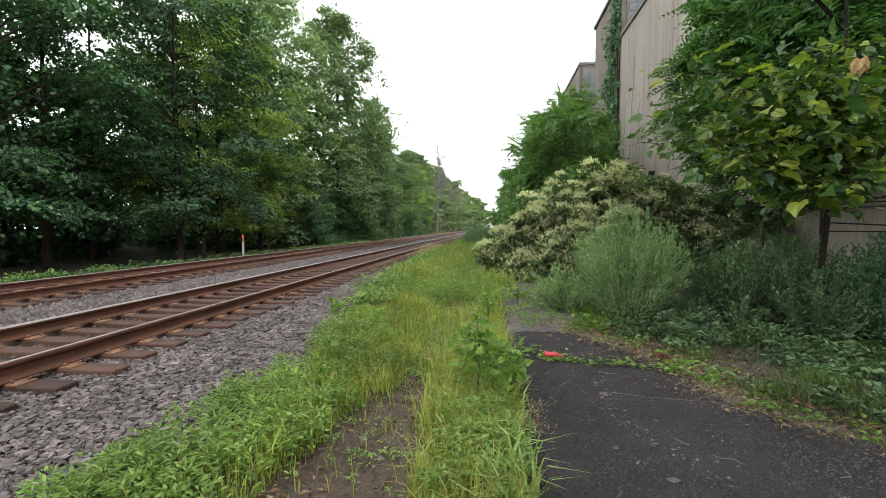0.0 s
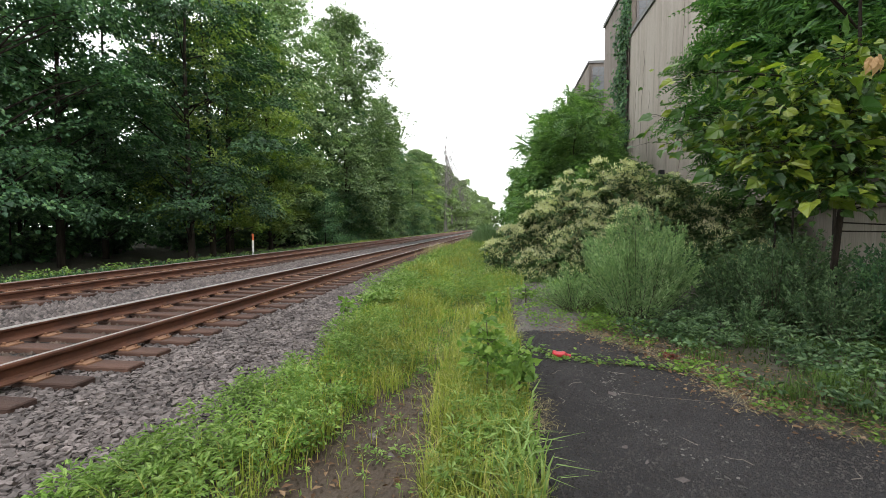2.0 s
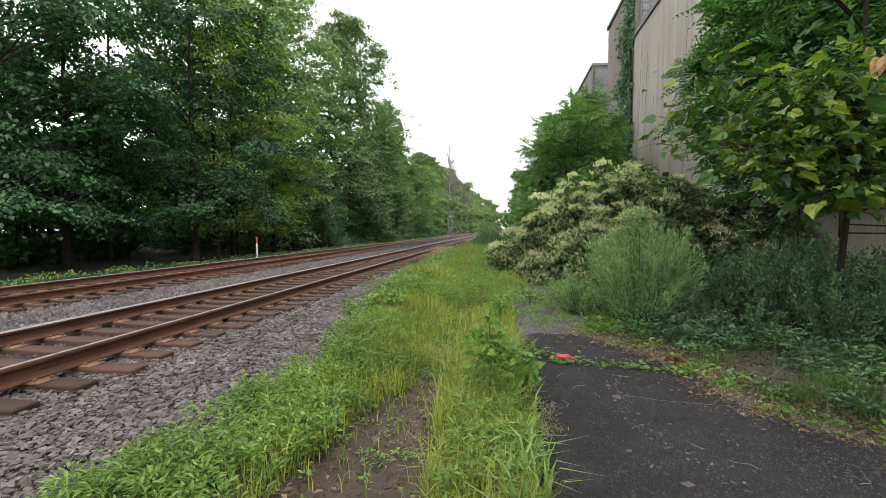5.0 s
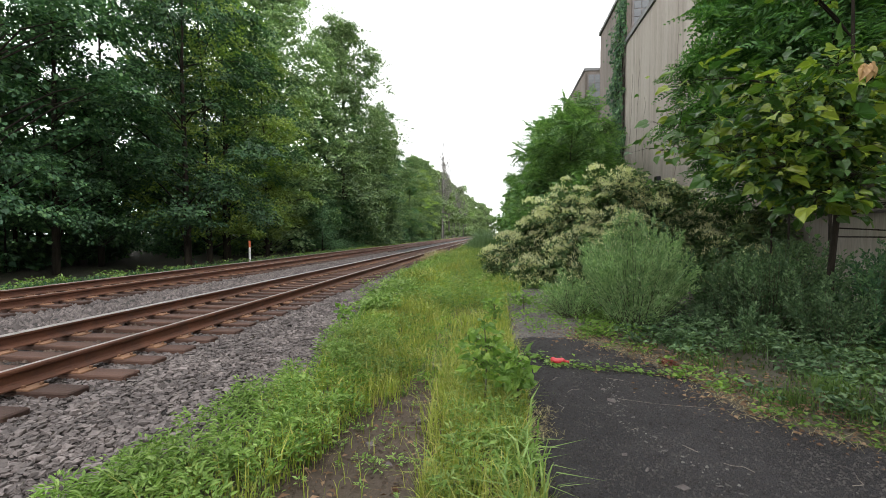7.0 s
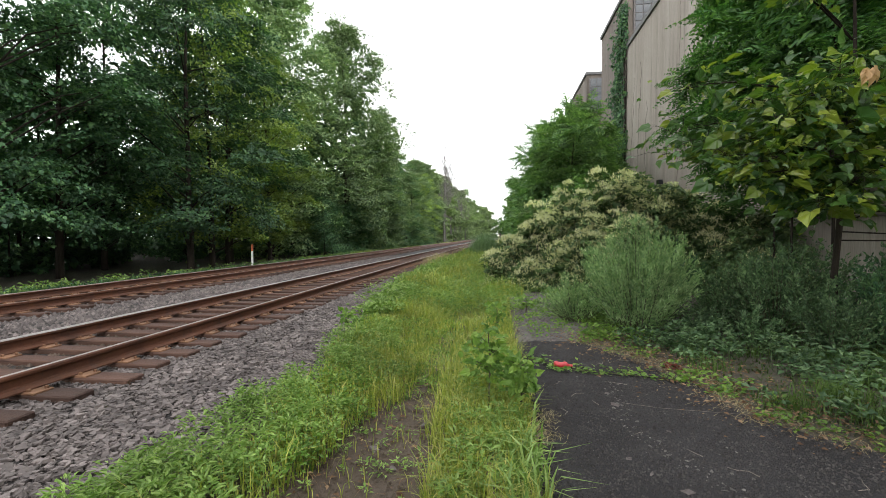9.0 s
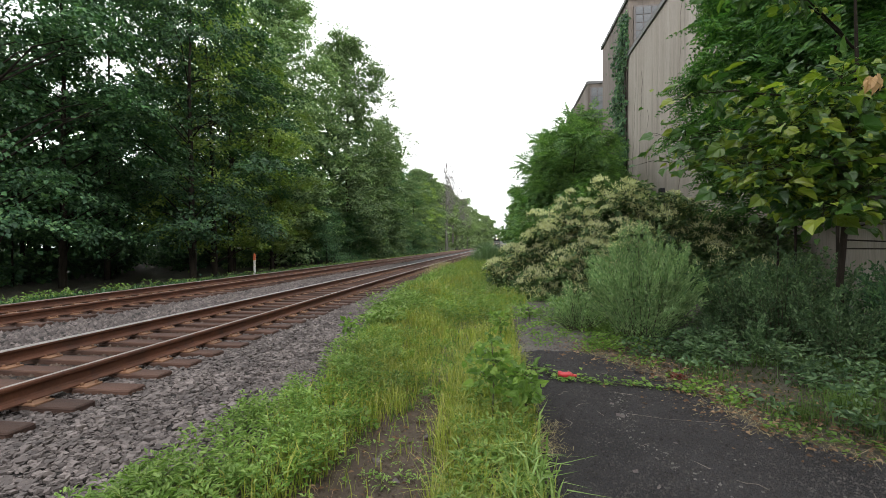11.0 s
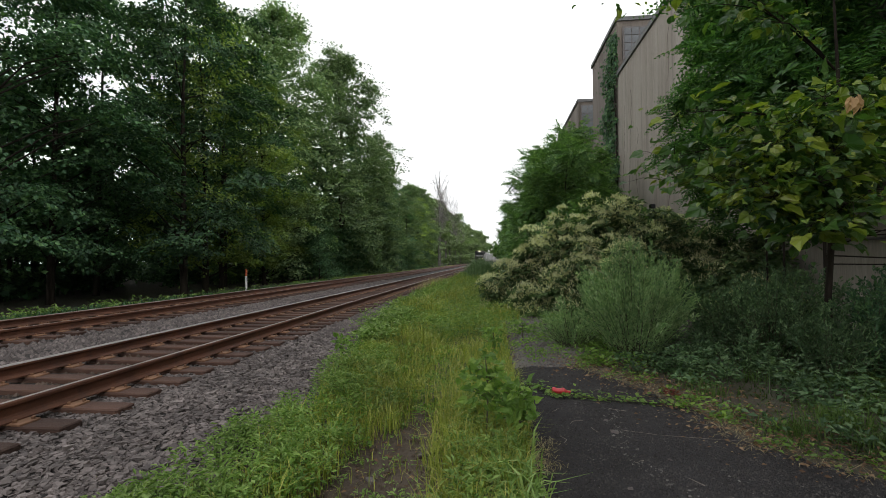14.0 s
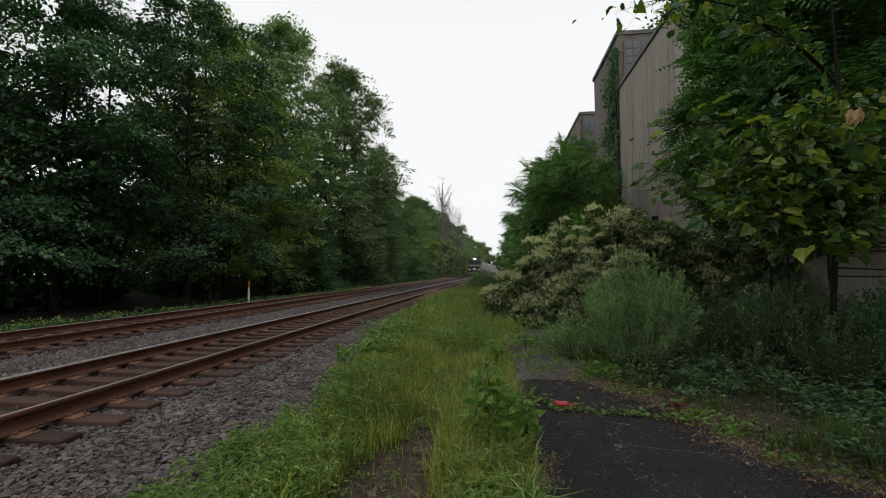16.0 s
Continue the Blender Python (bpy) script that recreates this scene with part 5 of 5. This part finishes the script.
# ---- small things ----
def build_small():
    rng = np.random.default_rng(101)
    ob = thing("marker_post", "white trackside marker post with a red-orange top", "post", pose(-12.93, 23.03, -0.1))
    part("shaft", box(Geo(), -0.05, 0.05, -0.035, 0.035, 0, 0.92, 0, 0.012), "white", ob)
    part("cap", box(Geo(), -0.052, 0.052, -0.037, 0.037, 0.92, 1.27, 0, 0.014), "orange", ob, "red-orange painted top")

    ob = thing("crushed_bottle", "crushed red plastic bottle lying on the asphalt", "bottle", pose(0.62, 5.5, 0.06, 0, 0, -12))
    g = Geo()
    xs = np.array([0.0, 0.006, 0.03, 0.045, 0.06, 0.075, 0.09, 0.105, 0.125, 0.15])
    tube(g, np.c_[xs, 0.006 * np.sin(xs * 60), 0.004 * np.cos(xs * 47)], [0.022, 0.034, 0.037, 0.030, 0.037, 0.030, 0.037, 0.031, 0.036, 0.026], 14)
    part("body", g, "red_plastic", ob, smooth=True)
    part("neck", tube(Geo(), [(0.15, 0.003, 0), (0.17, 0.004, -0.002), (0.19, 0.004, -0.004)], [0.026, 0.015, 0.013], 12), "red_plastic", ob)
    part("cap", disc(Geo(), (0.2, 0.004, -0.005), (1, 0, 0), 0.016, 0.02, 14), "red_plastic", ob)

    ob = thing("creeping_vine", "thin leafy vine creeping across the asphalt", "vine")
    pts = np.array([(0.2, 5.75, 0.03), (0.45, 5.75, 0.05), (0.62, 5.42, 0.04), (0.95, 5.32, 0.04), (1.3, 5.24, 0.04), (1.65, 5.18, 0.04), (2.0, 5.1, 0.04)])
    part("stem", tube(Geo(), pts, np.full(7, 0.006), 5), "stem", ob)
    n = 330
    k = rng.uniform(0, 6, n)
    p = np.stack([np.interp(k, range(7), pts[:, c]) for c in range(3)], 1) + rng.normal(0, 1, (n, 3)) * [0.05, 0.06, 0.012] + [0, 0, 0.01]
    k2 = rng.uniform(0, 1, n) < 0.25
    p[k2] += np.c_[rng.uniform(-0.1, 0.5, k2.sum()), rng.uniform(0.05, 0.45, k2.sum()), np.zeros(k2.sum())] * 0.6
    a = rng.uniform(0, 6.28, n)
    sz = 0.055 * rng.uniform(0.6, 1.3, n)
    part("foliage", leaves(Geo(), p, np.c_[np.cos(a), np.sin(a), rng.normal(0.1, 0.2, n)], [0, 0, 1.0] + rng.normal(0, 0.3, (n, 3)), sz, sz * 0.75), "leaf_sapling", ob)

    n = 26
    p = rng.normal(0, 1, (n, 3)) * [0.05, 0.05, 0.012] + [1.98, 5.55, 0.05]
    a = rng.uniform(0, 6.28, n)
    g = leaves(Geo(), p, np.c_[np.cos(a), np.sin(a), rng.normal(0.2, 0.3, n)], [0, 0, 1.0] + rng.normal(0, 0.5, (n, 3)), 0.07, 0.045)
    tagged(part("dead_leaf_clump", g, "leaf_rust"), "reddish-brown clump of dead leaves at the asphalt edge", "leaves")

    def twig(points, r, name="twig", label="thin dry twig lying on the asphalt"):
        tagged(part(name, tube(Geo(), points, np.linspace(r, r * 0.5, len(points)), 5), "twig"), label, "twig", "twigs")

    twig([(1.1, 4.36, 0.03), (1.4, 4.27, 0.028), (1.75, 4.22, 0.03), (2.08, 4.17, 0.035)], 0.0018, "wire", "thin grey wire lying across the asphalt")
    for x, y in ((0.72, 4.55), (0.86, 4.35), (2.2, 3.05), (2.6, 3.3), (1.35, 3.4), (1.55, 3.15), (1.2, 4.95), (1.45, 5.6), (1.5, 5.9), (0.6, 4.9), (0.55, 4.1), (1.9, 4.6), (2.05, 4.75), (1.05, 3.7), (2.75, 3.0), (1.2, 5.7)):
        a, l = rng.uniform(0, 6.28), rng.uniform(0.06, 0.2)
        d = np.array([np.cos(a), np.sin(a), 0])
        s = np.array([-d[1], d[0], 0])
        twig([np.array([x, y, 0.027]) + d * l * (t - 0.5) + s * l * rng.normal(0, 0.1) for t in (0, 0.35, 0.7, 1)], 0.003)
    for x, y, r in ((1.03, 4.3, 0.05), (1.02, 4.62, 0.03), (1.1, 2.86, 0.045), (0.86, 3.25, 0.03), (0.95, 3.05, 0.03), (1.3, 3.75, 0.025), (-0.75, 3.05, 0.05), (-0.62, 3.75, 0.08), (-0.95, 3.3, 0.07)):
        g = stones(Geo(), np.array([[x, y, 0.03 if x > 0 else float(ground_z(x, y)) + 0.02]]), np.array([r * 1.6]), rng, 0.35)
        tagged(part("stone_chip", g, "stone"), "flat pale stone chip lying on the ground", "stone", "stone chips")


# ---- the train ----
def build_locomotive():
    ob = thing("locomotive", "black freight locomotive with a bright headlight and pale nose markings", "locomotive")
    frame_g = box(Geo(), -1.5, 1.5, 0.0, 22.0, 1.15, 1.55, 0, 0.05)
    part("frame", frame_g, "loco_black", ob)
    part("nose", box(Geo(), -1.35, 1.35, 0.7, 2.3, 1.55, 3.05, 0, 0.2), "loco_black", ob)
    cab = part("cab", box(Geo(), -1.5, 1.5, 2.2, 4.8, 1.55, 4.5, 0, 0.14), "loco_black", ob)
    for x0, x1 in ((-1.25, -0.15), (0.15, 1.25)):
        part("windshield", box(Geo(), x0, x1, 2.17, 2.25, 3.25, 3.95), "window", cab)
    for sx in (-1.51, 1.47):
        part("side_window", box(Geo(), sx, sx + 0.04, 2.9, 4.2, 3.2, 3.9), "window", cab)
    part("visor_band", box(Geo(), -1.42, 1.42, 2.14, 2.24, 4.0, 4.1), "car_grey", cab, "pale band over the windows")
    part("hood", box(Geo(), -1.0, 1.0, 4.8, 21.2, 1.55, 4.35, 0, 0.15), "loco_black", ob)
    part("radiator", box(Geo(), -1.45, 1.45, 16.5, 20.5, 3.6, 4.6, 0, 0.2), "loco_black", ob)
    part("pilot", box(Geo(), -1.45, 1.45, -0.1, 0.4, 0.15, 1.2, 0, 0.08), "loco_black", ob)
    part("nose_emblem", box(Geo(), -0.3, 0.3, 0.66, 0.72, 1.75, 2.1, 0, 0.01), "white", ob, "white marking on the nose")
    part("nose_band", box(Geo(), -1.2, 1.2, 0.66, 0.72, 2.55, 2.85, 0, 0.01), "car_grey", ob, "pale band across the nose")
    for sx in (-1, 1):
        part("pilot_stripe", box(Geo(), sx * 0.85 - 0.35, sx * 0.85 + 0.35, -0.13, -0.09, 0.85, 1.05), "car_grey", ob)
        part("headlight", disc(Geo(), (sx * 0.17, 2.12, 4.3), (0, 1, 0), 0.16, 0.1, 16), "light", ob, "bright warm headlight")
        part("ditch_light", disc(Geo(), (sx * 1.05, -0.05, 1.75), (0, 1, 0), 0.12, 0.1, 14), "ditch", ob, "warm ditch light")
        part("light_bracket", box(Geo(), sx * 1.05 - 0.1, sx * 1.05 + 0.1, 0.0, 0.15, 1.5, 1.75), "loco_black", ob)
        part("handrail", tube(Geo(), [(sx * 1.42, 0.1, 1.5), (sx * 1.42, 0.1, 2.6), (sx * 1.42, 2.2, 2.6)], [0.02, 0.02, 0.02], 6), "white", ob)
        part("walkway_rail", tube(Geo(), [(sx * 1.45, 4.9, 2.6), (sx * 1.45, 21.5, 2.6)], [0.02, 0.02], 6), "white", ob)
    part("fuel_tank", box(Geo(), -1.3, 1.3, 8.2, 13.8, 0.35, 1.15, 0, 0.2), "loco_black", ob)
    bogies(ob, (3.9, 18.1), (-1.85, 0, 1.85))
    return ob


def bogies(ob, centres, axles):
    wheel = disc(Geo(), (0, 0, 0), (1, 0, 0), 0.5, 0.13, 18).mesh("wheel", ["steel"])
    for c in centres:
        b = part("bogie", box(Geo(), -1.1, 1.1, c - 2.3, c + 2.3, 0.45, 1.0, 0, 0.1), "loco_black", ob)
        for a in axles:
            for sx in (-0.753, 0.753):
                part("wheel", wheel, None, b).matrix_basis = pose(sx, c + a, 0.5)


def build_hopper():
    ob = thing("hopper_car", "pale grey covered freight car behind the locomotive", "railcar", group="freight cars")
    part("body", box(Geo(), -1.55, 1.55, 0.6, 15.9, 1.4, 4.3, 0, 0.3), "car_grey", ob)
    for k in range(9):
        for sx in (-1.6, 1.54):
            part("side_rib", box(Geo(), sx, sx + 0.06, 1.2 + k * 1.72, 1.32 + k * 1.72, 1.4, 4.0), "car_grey", ob)
    part("roof_walk", box(Geo(), -0.4, 0.4, 0.8, 15.7, 4.3, 4.4, 0, 0.03), "steel", ob)
    part("sill", box(Geo(), -1.3, 1.3, 0.0, 16.5, 0.9, 1.4, 0, 0.05), "steel", ob)
    bogies(ob, (2.4, 14.1), (-0.9, 0.9))
    return ob


def motions():
    """The train comes towards the camera on the near track at a steady pace."""
    for ob, behind in TRAIN:
        rows = []
        for t in np.arange(0, 16.5, 1.0):
            y = 106.0 + 24.5 * (16.0 - t) + behind
            turn = -math.degrees(math.atan(2 * max(0.0, y - 125.0) / 3600.0))
            rows.append((float(t), pose(float(line_x(y)), y, RAILTOP, 0, 0, turn)))
        walk(ob, rows)


build_ground()
build_paving()
build_stones()
build_blocks()
build_forest()
build_grass()
build_knotweed()
build_shrubs()
build_near_trees()
build_climber()
build_small()
loco = build_locomotive()
hopper = build_hopper()
TRAIN = [(loco, 0.0), (hopper, 22.8)] + [(copy_thing(hopper, pose(0, 0, 0)), 22.8 + 17.2 * k) for k in range(1, 7)]
build_track(NEAR, "near_track", "rusty rails on weathered wooden ties in grey ballast")
build_track(FAR, "far_track", "second rusty railway track beside the forest")
motions()
